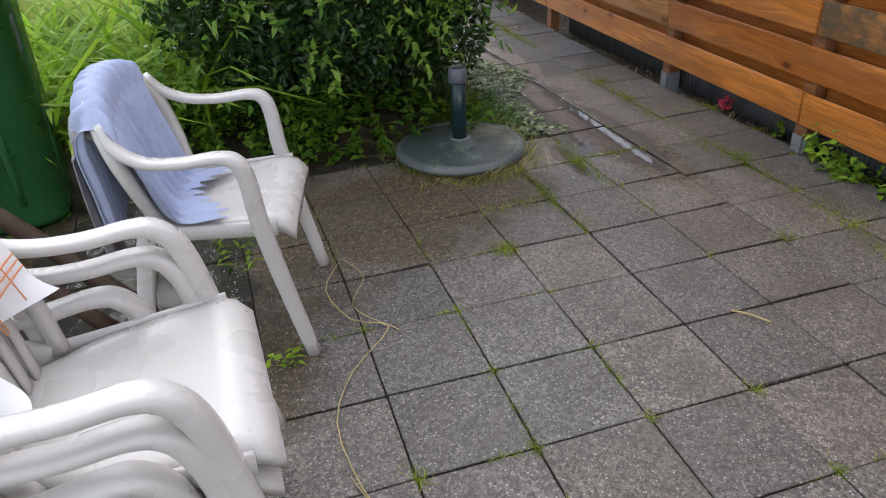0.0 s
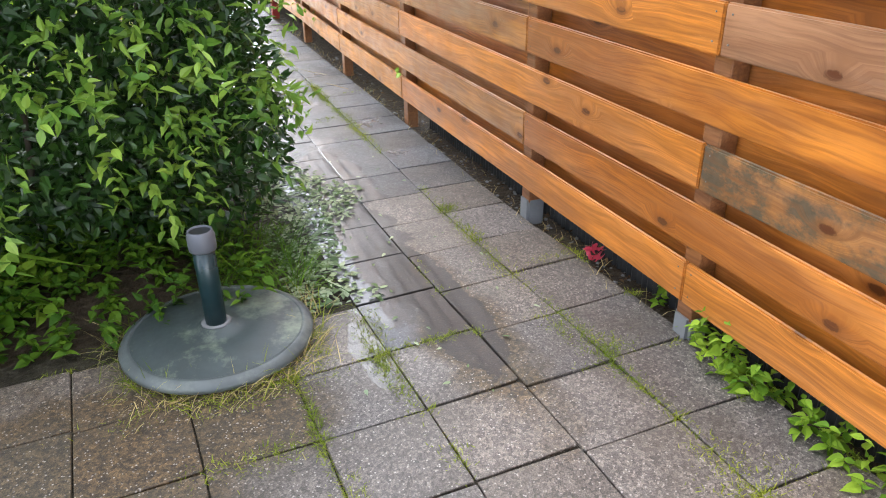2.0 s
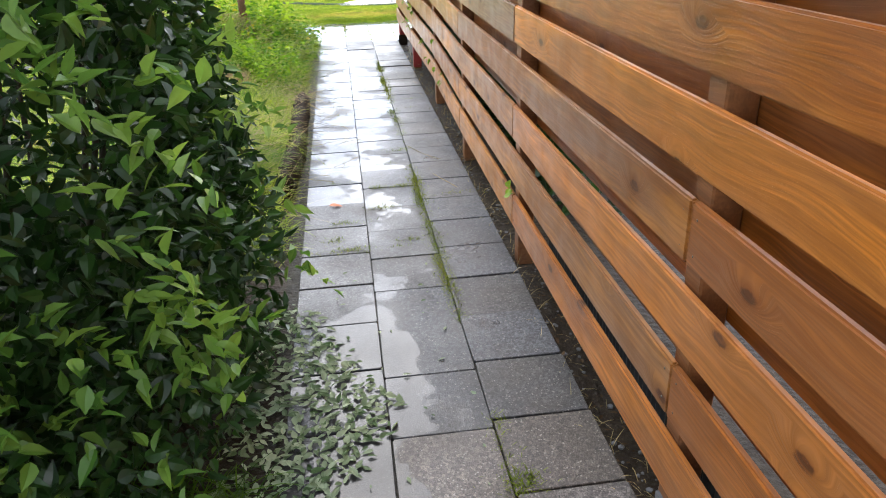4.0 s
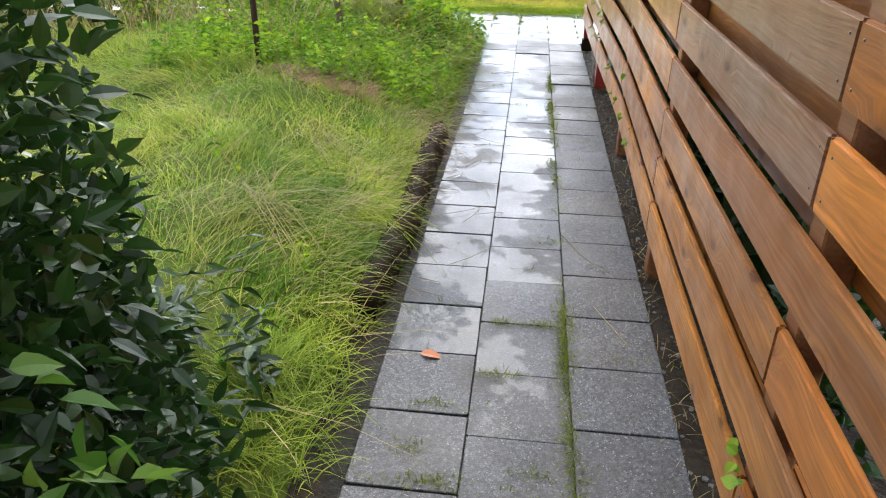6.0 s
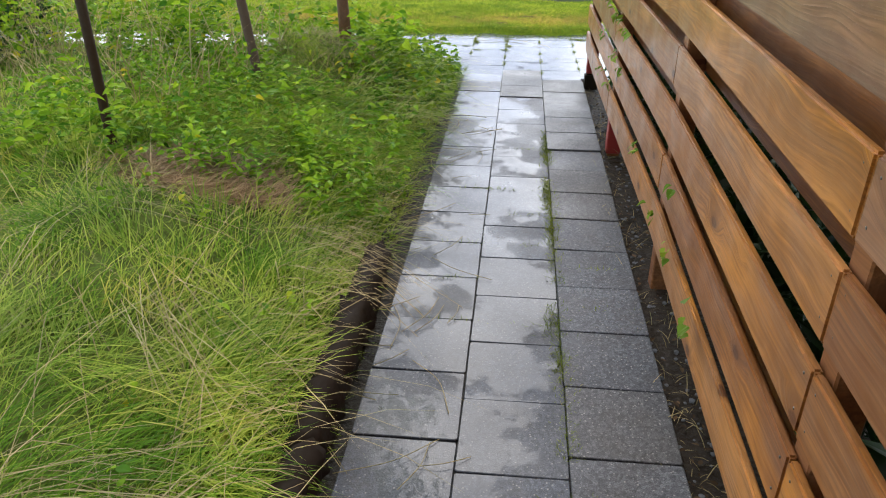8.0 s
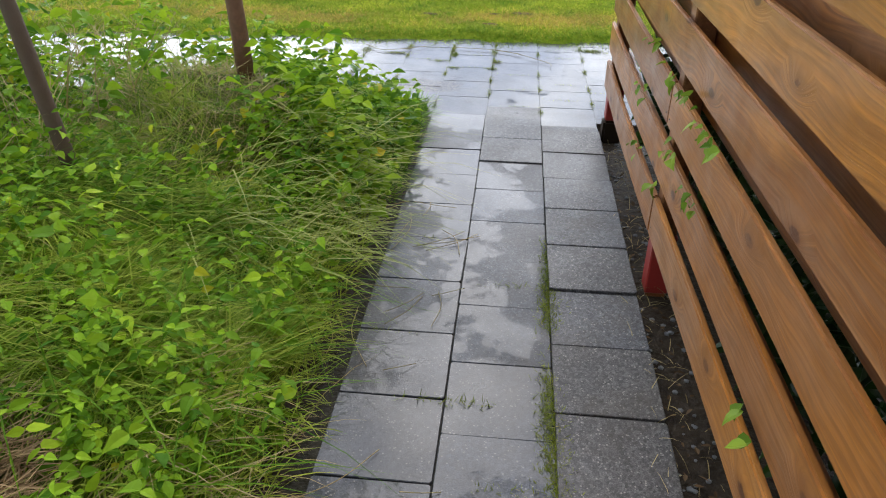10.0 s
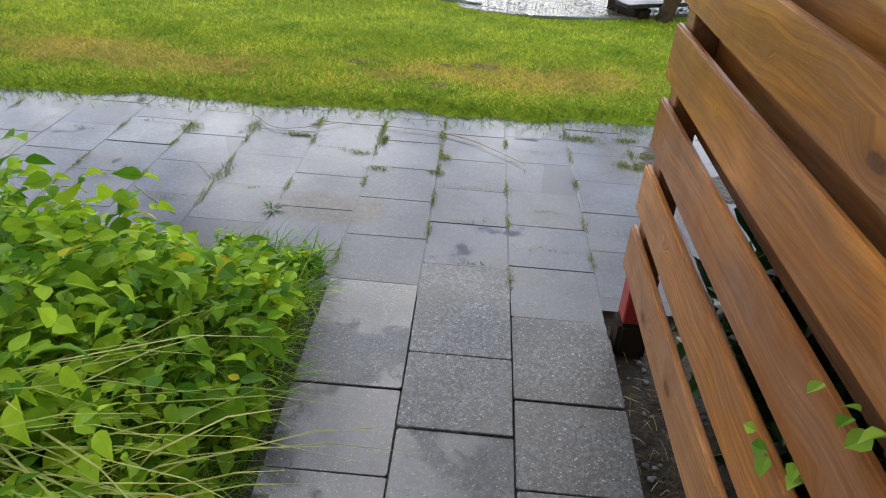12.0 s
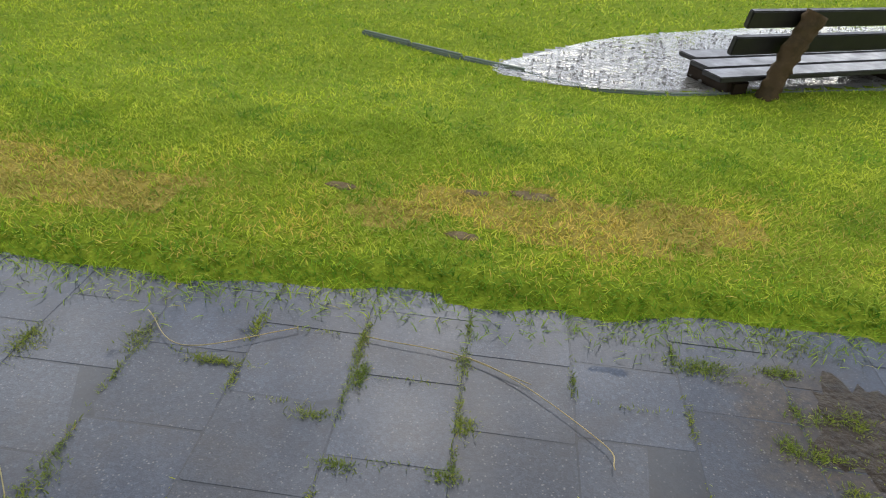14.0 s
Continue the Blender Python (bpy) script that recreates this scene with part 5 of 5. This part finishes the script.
# trees and stakes
def young_tree(name, label, x, y, lean, d, h, bark, crown):
    t = thing(name, label, "tree", at=pose(x, y, 0))
    z0 = float(ground_z(x, y)) - 0.03
    top = (lean[0] * h, lean[1] * h, z0 + h)
    part("trunk", sweep("trunk", [(0, 0, z0), (lean[0] * h * 0.45 + 0.01, lean[1] * h * 0.45, z0 + h * 0.45), top], [(d * 1.25, d * 1.25), (d, d), (d * 0.55, d * 0.55)], bark, (1, 0, 0), 16, 10, 0.0, 0.2), t)
    pts = []
    for k in range(9):
        a = k * 2.4
        r = 0.35 + 0.4 * rng.random()
        s = 0.62 + 0.36 * k / 8
        b = (top[0] * s, top[1] * s, z0 + h * s)
        e = (b[0] + r * math.cos(a), b[1] + r * math.sin(a), b[2] + 0.35)
        part("limb", sweep("limb", [b, ((b[0] + e[0]) / 2, (b[1] + e[1]) / 2, (b[2] + e[2]) / 2 + 0.04), e], [(d * 0.35,) * 2, (d * 0.25,) * 2, (d * 0.1,) * 2], bark, (0.3, 0.2, 1), 7, 6, 0.0), t)
        pts.append(np.array(b) + (np.array(e) - b) * rng.uniform(0.3, 1.1, (crown // 9, 1)) + rng.normal(0, 0.16, (crown // 9, 3)))
    c = np.vstack(pts)
    v, f = leaf_cloud(c, rng.normal(0, 1, c.shape), unit(up + rng.normal(0, 0.4, c.shape)), rng.uniform(0.05, 0.09, len(c)), rng.uniform(0.03, 0.05, len(c)))
    part("crown", put_mesh("crown", v, f, M_WEED), t, "sparse green leaves")
    return t


young_tree("young_tree", "young tree with smooth reddish-brown trunk among weeds", -1.655, 11.585, (-0.045, 0.0), 0.062, 3.4, M_REDBARK, 1400)
young_tree("sapling", "thin dark leaning sapling in the long grass", -1.93, 10.62, (-0.14, 0.02), 0.045, 2.6, M_BARK, 700)
tagged(new("stake", sweep("stake", [(-2.185, 9.455, 0.2), (-2.19, 9.46, 0.9), (-2.195, 9.46, 1.6)], [(0.040, 0.040)] * 3, M_LOG, (1, 0, 0), 8, 8, 0.2, 0.1)), "brown wooden garden stake standing in the grass", "stake")


# lawn beyond the paving: short blades, yellowed along its edge
def lawn_keep(x, y):
    k = y > lawn_edge(x) - 0.03 * rng.random(len(x))
    for bx, by, rx, ry in BARE:
        k &= (((x - bx) / rx) ** 2 + ((y - by) / ry) ** 2 > 1) | (rng.random(len(x)) < 0.2)
    return k & ~flood_inside(x, y)


def dry_mask(x, y):
    return dry_band(x, y) > 0.08 + rng.random(len(x)) * 1.25


for x0, x1, y0, y1, n, h, w in ((-4.4, 2.2, 13.85, 15.4, 92000, (0.018, 0.046), (0.0028, 0.0050)), (-4.8, 3.2, 15.4, 18.2, 66000, (0.020, 0.048), (0.004, 0.0075)), (-7.5, 5.0, 18.2, 21.5, 26000, (0.03, 0.07), (0.006, 0.012)), (-7.5, -4.4, 13.7, 18.2, 16000, (0.03, 0.06), (0.005, 0.009))):
    x, y = scatter(n, x0, x1, y0, y1, lawn_keep)
    d = dry_mask(x, y)
    pale = ~d & (0.5 + 0.5 * waves(x * 1.9 + 2, y * 3.1) > rng.random(len(x)) * 1.1)
    deep = ~d & (np.maximum(waves(x * 2.7, y * 4.3 + 1), 1.1 - 4.5 * (y - lawn_edge(x))) > 0.20 + 0.9 * rng.random(len(x)))
    pale &= ~deep
    for sel, m, label in ((~d & ~pale & ~deep, M_LAWN, "short bright green mown lawn"), (deep, M_DARKGRASS, "deeper green tufts of mown lawn"), (pale, M_PALELAWN, "paler yellow-green patches of mown lawn"), (d, M_DRYLAWN, "yellowed patches of mown lawn")):
        if sel.sum() > 20:
            v, f = grass(x[sel], y[sel], ground_z(x[sel], y[sel]) - 0.004, h, w, 1.4, (0.1, 0.4))
            stuff("lawn", v, f, m, label, "lawn")


# ---- grass and moss in the joints ----
def joint_tufts(spots, name, label, h=(0.008, 0.034), n=60):
    xs, ys = [], []
    for px, py, sx, sy, k in spots:
        m = int(n * k)
        xs.append(px + rng.normal(0, sx, m))
        ys.append(py + rng.normal(0, sy, m))
    x, y = np.concatenate(xs), np.concatenate(ys)
    v, f = grass(x, y, np.full(len(x), -0.006), h, (0.0014, 0.0032), 1.9, (0.0, 0.35))
    return stuff(name, v, f, M_MOSS, label, "joint grass")

spots = []
for y in np.arange(3.2, 11.2, 0.055):
    x = -0.303 + float(bend(y))
    if math.sin(y * 2.1) + math.sin(y * 5.3 + 1) > -0.9 + 0.10 * (y - 5):
        spots.append((x, y, 0.017, 0.02, (1.0 + 0.7 * math.sin(y * 7.3)) * (2.0 if y > 5.5 else 1.0)))
for c in range(0, 8):
    for j in range(-3, 7):
        x, y = -0.003 - 0.3015 * c + float(bend(2.395 + 0.302 * j)), 2.395 + 0.302 * j
        k = rng.random()
        if k < 0.75 and not (c > 5 and y > 3):
            spots.append((x, y, 0.012, 0.016, 0.5 + 1.5 * rng.random() ** 2))
        if k < 0.35:
            spots.append((x - 0.15 * rng.random(), y, 0.03, 0.005, 0.7))
        if 0.3 < k < 0.6:
            spots.append((x, y + 0.2 * rng.random(), 0.006, 0.05, 1.2))
for x0, y0, sx, sy, k in ((-0.90, 3.90, 0.02, 0.09, 8), (-0.886, 4.10, 0.03, 0.06, 5), (-0.886, 3.70, 0.015, 0.07, 4), (-0.302, 4.29, 0.03, 0.08, 8), (-0.24, 3.66, 0.05, 0.04, 8), (-0.32, 3.81, 0.02, 0.05, 5), (-0.70, 3.92, 0.07, 0.012, 5),
                          (-0.283, 4.58, 0.02, 0.05, 6), (-0.274, 4.87, 0.03, 0.03, 5), (-0.07, 4.26, 0.09, 0.015, 6), (-1.485, 3.31, 0.025, 0.03, 6), (-1.14, 3.38, 0.02, 0.04, 6), (-1.16, 3.66, 0.012, 0.10, 7), (-0.917, 3.91, 0.012, 0.12, 6), (-0.865, 3.41, 0.02, 0.04, 3),
                          (-0.535, 3.02, 0.02, 0.02, 3), (-0.233, 3.04, 0.07, 0.04, 8), (-0.25, 3.16, 0.03, 0.04, 4), (-0.29, 2.77, 0.03, 0.12, 8), (-1.33, 3.60, 0.10, 0.03, 5), (-1.35, 3.87, 0.20, 0.03, 9), (-1.08, 3.98, 0.03, 0.05, 5),
                          (-1.52, 13.61, 0.02, 0.04, 4), (-0.904, 13.68, 0.008, 0.07, 4), (-0.88, 13.56, 0.01, 0.03, 4), (-0.61, 13.66, 0.012, 0.04, 3), (-0.59, 13.42, 0.015, 0.02, 3), (-1.22, 13.73, 0.012, 0.04, 3), (-1.28, 13.545, 0.04, 0.008, 4), (0.07, 13.78, 0.05, 0.02, 9), (0.30, 13.80, 0.035, 0.015, 5), (0.45, 13.62, 0.02, 0.03, 5), (0.36, 13.35, 0.025, 0.02, 4), (0.52, 13.45, 0.03, 0.05, 9), (0.24, 13.50, 0.015, 0.02, 3),
                          (-1.81, 13.53, 0.03, 0.04, 5), (-0.87, 13.24, 0.03, 0.01, 2), (-0.614, 13.25, 0.02, 0.01, 2), (-1.50, 13.08, 0.02, 0.05, 4), (-0.97, 13.39, 0.03, 0.01, 2), (0.37, 13.62, 0.06, 0.02, 5), (0.38, 13.94, 0.08, 0.03, 5), (0.32, 13.47, 0.06, 0.015, 4),
                          (-0.32, 8.82, 0.02, 0.07, 6), (-0.32, 9.99, 0.015, 0.14, 9), (-0.305, 7.27, 0.02, 0.08, 7), (-0.305, 6.95, 0.025, 0.10, 9), (-0.31, 6.57, 0.018, 0.10, 7), (-0.41, 6.47, 0.05, 0.015, 3), (-0.53, 6.89, 0.04, 0.015, 3), (-0.71, 6.72, 0.05, 0.012, 3),
                          (-0.685, 6.41, 0.06, 0.015, 4), (-0.76, 6.53, 0.03, 0.02, 2), (-0.13, 7.02, 0.06, 0.012, 4), (-0.40, 7.20, 0.04, 0.01, 3), (-0.53, 7.20, 0.03, 0.01, 2), (-0.325, 7.87, 0.05, 0.02, 4)):
    spots.append((x0, y0, sx, sy, k))
for y in np.arange(6.4, 11.0, 0.302):
    for c, x in ((0, -0.15), (1, -0.45), (2, -0.75)):
        if rng.random() < 0.5:
            spots.append((x + rng.uniform(-0.1, 0.1), y + (0.12 if c == 0 else 0.0), 0.05, 0.006, 0.6))
for c in range(-4, 14):
    for j in range(6):
        y = 12.52 + 0.302 * j + (0.14 if c % 2 == 0 else 0)
        x = -0.003 - 0.3015 * c
        if y < 13.9 and (x > -0.95 or y > 12.7) and rng.random() < 0.75:
            spots.append((x, y + rng.uniform(-0.1, 0.1), 0.006, 0.04, 1.3))
            if rng.random() < 0.5:
                spots.append((x - 0.15, y, 0.05, 0.006, 0.5))
a = rng.uniform(0, 6.28, 900)
r = rng.normal(0.30, 0.035, 900)
sel = (a > 2.4) | (a < 0.5)
x, y = (-1.352 + r * np.cos(a))[sel], (4.185 + r * np.sin(a))[sel]
v, f = grass(x, y, np.full(len(x), -0.002), (0.03, 0.14), (0.0015, 0.0035), 1.8, (0.1, 0.5), a[sel] + 1.3, 1.0)
stuff("base_straw", v[: len(v) // 14 * 7], f[: len(f) // 10 * 5], M_STRAW, "dead pale grass round the parasol base", "dead grass")
half = len(x) // 2
v, f = grass(x[half:], y[half:], np.full(len(x) - half, -0.002), (0.03, 0.15), (0.0015, 0.004), 1.6, (0.1, 0.5))
stuff("base_grass", v, f, M_MOSS, "thin green grass round the parasol base", "grass")
joint_tufts([q for q in spots if q[1] < 12.4], "joint_grass", "moss and grass growing in the paving joints")
joint_tufts([q for q in spots if q[1] >= 12.4], "joint_moss", "short moss and grass clumps in the flooded joints", (0.005, 0.019), 62)
x, y = scatter(13000, -4.2, 2.0, 13.66, 14.10, lambda x, y: np.abs(y - lawn_edge(x)) < 0.22 * rng.random(len(x)) ** 1.6)
v, f = grass(x, y, np.full(len(x), -0.012), (0.03, 0.075), (0.002, 0.004), 1.5, (0.2, 0.6))
stuff("flooded_grass", v, f, M_LAWN, "lawn edge grass standing in the water", "grass")
x, y = scatter(700, -0.05, 0.12, 3.8, 12.1)
v, f = grass(x, y, ground_z(x, y), (0.02, 0.10), (0.0015, 0.003), 1.6, (0.2, 0.6))
stuff("fence_foot_straw", v, f, M_STRAW, "dry grass and litter under the fence", "litter")


# ---- leaf litter, stalks and small finds ----
def litter(n, x0, x1, y0, y1, z, size, mat, label, keep=None):
    x, y = scatter(n, x0, x1, y0, y1, keep)
    c = np.stack([x, y, np.full(len(x), z) + 0.006 * rng.random(len(x))], -1)
    a = np.stack([rng.normal(size=len(x)), rng.normal(size=len(x)), rng.normal(0, 0.12, len(x))], -1)
    s = rng.uniform(*size, len(x))
    v, f = leaf_cloud(c, a, unit(up + rng.normal(0, 0.25, c.shape)), s, s * 0.5, 0.08, 0.05)
    return stuff("leaf_litter", v, f, mat, label, "leaf litter")


litter(2600, -1.08, -0.50, 4.25, 5.9, 0.001, (0.022, 0.046), M_LITTER, "pale wet hedge leaves floating on the puddle", lambda x, y: x < -0.52 - 0.28 * np.abs(np.sin(y * 2.4)) - 0.1 * rng.random(len(x)) ** 2)
litter(80, -1.0, -0.3, 3.6, 6.2, 0.002, (0.014, 0.03), M_LITTER, "scattered pale hedge leaves on the paving")
litter(70, -3.4, -2.3, 3.2, 4.4, 0.0, (0.02, 0.045), M_GROUNDLEAF, "wet leaves lying in the puddle")
litter(520, -0.02, 0.15, 4.0, 12.1, -0.030, (0.012, 0.032), M_BROWNLEAF, "brown dead leaves along the fence foot")
pv, pf = [], []
for k in range(420):
    cx, cy, q, i = rng.uniform(-0.01, 0.16), rng.uniform(3.9, 12.1), rng.uniform(0.004, 0.011), len(pv)
    z0 = float(ground_z(cx, cy))
    pv += [(cx + q * math.cos(t) * rng.uniform(0.7, 1.1), cy + q * math.sin(t) * rng.uniform(0.7, 1.1), z0 + h) for h in (-0.004, q * 0.6) for t in np.arange(5) * 1.2566] + [(cx, cy, z0 + q * 0.9)]
    pf += [(i + j, i + (j + 1) % 5, i + 5 + (j + 1) % 5, i + 5 + j) for j in range(5)] + [(i + 5 + j, i + 5 + (j + 1) % 5, i + 10) for j in range(5)]
stuff("pebbles", pv, pf, M_CONC, "small grey pebbles in the soil under the fence", "pebbles")
lf = leaf_cloud(np.array([(-0.79, 6.965, 0.004)]), np.array([(0.95, 0.15, 0.05)]), np.array([(0, 0, 1.0)]), np.array([0.085]), np.array([0.05]))
tagged(new("fallen_leaf", put_mesh("fallen_leaf", lf[0], lf[1], M_ORANGELEAF)), "single curled orange leaf on the wet path", "leaf")
c = np.array([(0.03, 4.15, 0.04)] * 14) + rng.normal(0, 0.012, (14, 3))
v, f = leaf_cloud(c, rng.normal(0, 1, (14, 3)) + (0, 0, 0.6), rng.normal(0, 1, (14, 3)), np.full(14, 0.045), np.full(14, 0.022))
tagged(new("red_flower", put_mesh("red_flower", v, f, M_REDPLASTIC)), "small dark red flower in the gap by the fence", "flower")


def stalk(points, d=0.004, label="dry pale stalk lying on the paving"):
    tagged(new("dry_stalk", sweep("dry_stalk", points, [(d, d)] * len(points), M_STRAW, (0, 0, 1), 22, 5, 0.0)), label, "stalk", "dry stalks")


stalk([(-2.06, 3.40, 0.012), (-2.13, 3.22, 0.03), (-2.08, 3.06, 0.01), (-1.98, 2.98, 0.012), (-2.12, 2.82, 0.008), (-2.20, 2.62, 0.02), (-2.18, 2.40, 0.008), (-2.12, 2.22, 0.006)])
stalk([(-2.04, 3.42, 0.015), (-2.00, 3.25, 0.035), (-2.06, 3.12, 0.012), (-1.95, 2.96, 0.006)], 0.003)
stalk([(-2.20, 2.45, 0.006), (-2.17, 2.30, 0.02), (-2.22, 2.18, 0.006)], 0.003)
stalk([(-1.63, 13.14, -0.005), (-1.57, 13.07, -0.003), (-1.52, 13.00, -0.005), (-1.51, 12.92, -0.002), (-1.50, 12.80, -0.005)], 0.0028)
stalk([(-1.80, 12.90, -0.005), (-1.70, 12.81, -0.003), (-1.56, 12.70, -0.005)], 0.0028)
th = np.arange(11) * 2.4
v, f = leaf_cloud(np.stack([-1.22 + 0.008 * np.cos(th), 12.80 + 0.008 * np.sin(th), np.full(11, -0.004)], -1), np.stack([np.cos(th), np.sin(th), 0.25 + 0.05 * (np.arange(11) % 5)], -1), np.tile((0.0, 0.0, 1.0), (11, 1)), 0.045 + 0.008 * (np.arange(11) % 3), np.full(11, 0.011))
tagged(new("rosette_weed", put_mesh("rosette_weed", v, f, M_LITTER)), "pale green rosette weed growing from the flooded paving", "weed")
for k in range(46):
    x, y = rng.uniform(-1.0, -0.62), rng.uniform(7.3, 11.2)
    a, l = rng.normal(0.3, 0.7), rng.uniform(0.05, 0.16)
    stalk([(x - l * math.cos(a), y - l * math.sin(a), 0.004), (x, y, 0.012), (x + l * math.cos(a + 0.4), y + l * math.sin(a + 0.4), 0.003)], 0.0024, "thin dry grass stalk on the wet path")
for pts in ([(-1.55, 13.72, 0.004), (-1.38, 13.58, 0.006), (-1.1, 13.72, 0.005)], [(-0.90, 13.72, 0.004), (-0.55, 13.66, 0.006), (-0.25, 13.42, 0.005), (-0.22, 13.33, 0.004)], [(-0.6, 13.68, 0.004), (-0.42, 13.6, 0.004)], [(-0.30, 7.95, 0.004), (-0.22, 7.75, 0.006), (-0.12, 7.6, 0.004)], [(-0.20, 7.35, 0.004), (-0.10, 7.1, 0.006)]):
    stalk(pts, 0.003, "thin dry grass stalk on the wet paving")
tagged(new("twig", sweep("twig", [(-0.99, 2.70, 0.008), (-0.955, 2.66, 0.010), (-0.92, 2.61, 0.007)], [(0.007, 0.005)] * 3, M_STRAW, (0, 0, 1), 8, 6, 0.3)), "short pale twig on a paving slab", "twig")


# ---- paving: every slab a piece of its own ----
def slab_mesh(material, sx, sy, seed):
    r = random.Random(seed)
    cut = [0.003 + 0.004 * r.random() for _ in range(4)]
    sgn = ((-1, -1), (1, -1), (1, 1), (-1, 1))
    v = []
    for z, inset in ((-0.05, 0.0), (-0.0020, 0.0), (0.0, 0.0020)):
        for (a, b), q in zip(sgn, cut):
            x, y = a * (sx / 2 - inset), b * (sy / 2 - inset)
            v += [(x - a * q, y, z), (x, y - b * q, z)] if a * b < 0 else [(x, y - b * q, z), (x - a * q, y, z)]
    f = [(i * 8 + k, i * 8 + (k + 1) % 8, (i + 1) * 8 + (k + 1) % 8, (i + 1) * 8 + k) for i in range(2) for k in range(8)]
    f.append(tuple(16 + k for k in range(8)))
    return put_mesh("slab", v, f, material)


SLABS = {m.name: [slab_mesh(m, 0.2965 if m == M_TILE else 0.2985, 0.2965 if m == M_TILE else 0.2985, k) for k in range(4)] for m in (M_TILE, M_PATH, M_SOAKED, M_FLOOD)}
terrace = thing("terrace", "grey exposed-aggregate concrete slabs of the wet terrace", "terrace", kind="structure")
path = thing("path", "wet grey concrete slab path beside the fence", "path", kind="structure")
cross_path = thing("pavement", "flooded grey concrete slab pavement along the lawn", "pavement", kind="structure")
pr = random.Random(3)


def lay(parent, m, x, y, z, tilt, long=None):
    me = pr.choice(SLABS[m.name]) if long is None else slab_mesh(m, 0.2965, long, 9)
    turn = math.degrees(math.atan2(float(bend(y + 0.15) - bend(y - 0.15)), 0.3))
    ob = new("slab", me)
    ob.parent = parent
    ob.matrix_basis = pose(x, y, z, pr.gauss(0, tilt), pr.gauss(0, tilt), -turn + pr.gauss(0, 0.35) + (90 * pr.randrange(4) if long is None else 0))


def first_street(c):
    """Where the first full row of the cross path begins in a column."""
    return 12.226 if c == 0 else 12.50 if c == 1 else 12.36 if c == 2 else 12.52 + (0.14 if c % 2 == 0 else 0) if c > 2 else 12.23 + (0.15 if c % 2 else 0)


def joints(c):
    if c < 3:
        pitch = (0.3044, 0.3002, 0.30625)[c]
        ys = [2.395 + 0.302 * j for j in range(-10, 1)]
        while ys[-1] < first_street(c) - 0.05:
            ys.append(ys[-1] + (pitch if ys[-1] < 8.5 or c < 2 else 0.302))
        return [y for y in ys if y < first_street(c) - 0.05]
    return [2.395 + 0.302 * j for j in range(-10, 7)]


for c in range(11):
    ys = joints(c)
    for y0 in ys:
        y1 = y0 + (0.3044, 0.3002, 0.304)[c] if c < 3 else y0 + 0.302
        y = (y0 + y1) / 2
        x = -0.154 - 0.3015 * c + float(bend(y))
        onpath = y > 4.3
        if onpath and c > 2:
            continue
        z, m, tilt = 0.0, M_PATH if y > 5.2 else M_TILE, 0.30 if y < 5.5 else 0.20
        z = pr.gauss(0, 0.0012)
        if c in (1, 2) and 3.6 < y < 5.7:
            tilt = 0.10
        if x < -2.35 and y > 2.75:
            z -= 0.010
        if c == 2 and 3.95 < y < 5.9:
            z, m = z - 0.002, M_SOAKED
        if c == 2 and y > 5.9:
            z, m = z - 0.002, M_SOAKED if y > 6.9 else M_PATH
        if c == 1 and 5.6 < y < 11.6:
            z -= 0.002
            m = M_SOAKED if y > 7.6 else M_PATH
        if c == 0 and y > 6:
            z += 0.003
        if c == 0 and 10.6 < y < 12.2:
            z += 0.007
        if c == 1 and 11.65 < y < 12.35:
            z += 0.005
        if y1 > first_street(c) and c < 3:
            gap = first_street(c) - y0
            if gap > 0.06:
                lay(path, m, x, y0 + gap / 2, z - 0.004, tilt, gap - 0.005)
            continue
        lay(path if onpath else terrace, m, x, y, z, tilt)
far_v, far_f = [], []
for c in range(-14, 26):
    y0 = first_street(c)
    while y0 < 13.97:
        x, y = -0.154 - 0.3015 * c, y0 + 0.151
        if c > 2:
            y += 0.012 * (c - 2)
        z = -0.0075 + pr.gauss(0, 0.0006)
        if c in (0, 1) and y < 13.2:
            z += 0.001
        if -5 < c < 14:
            lay(cross_path, M_FLOOD, x, y, z, 0.10)
        else:
            k = len(far_v)
            far_v += [(x + a * 0.1482, y + b * 0.1482, z + h) for h in (-0.05, 0.0) for a, b in ((-1, -1), (1, -1), (1, 1), (-1, 1))]
            far_f += [(k + 4, k + 5, k + 6, k + 7)] + [(k + i, k + (i + 1) % 4, k + 4 + (i + 1) % 4, k + 4 + i) for i in range(4)]
        y0 += 0.302
tagged(part("far_slabs", put_mesh("far_slabs", far_v, far_f, M_FLOOD), cross_path), kind="stuff")
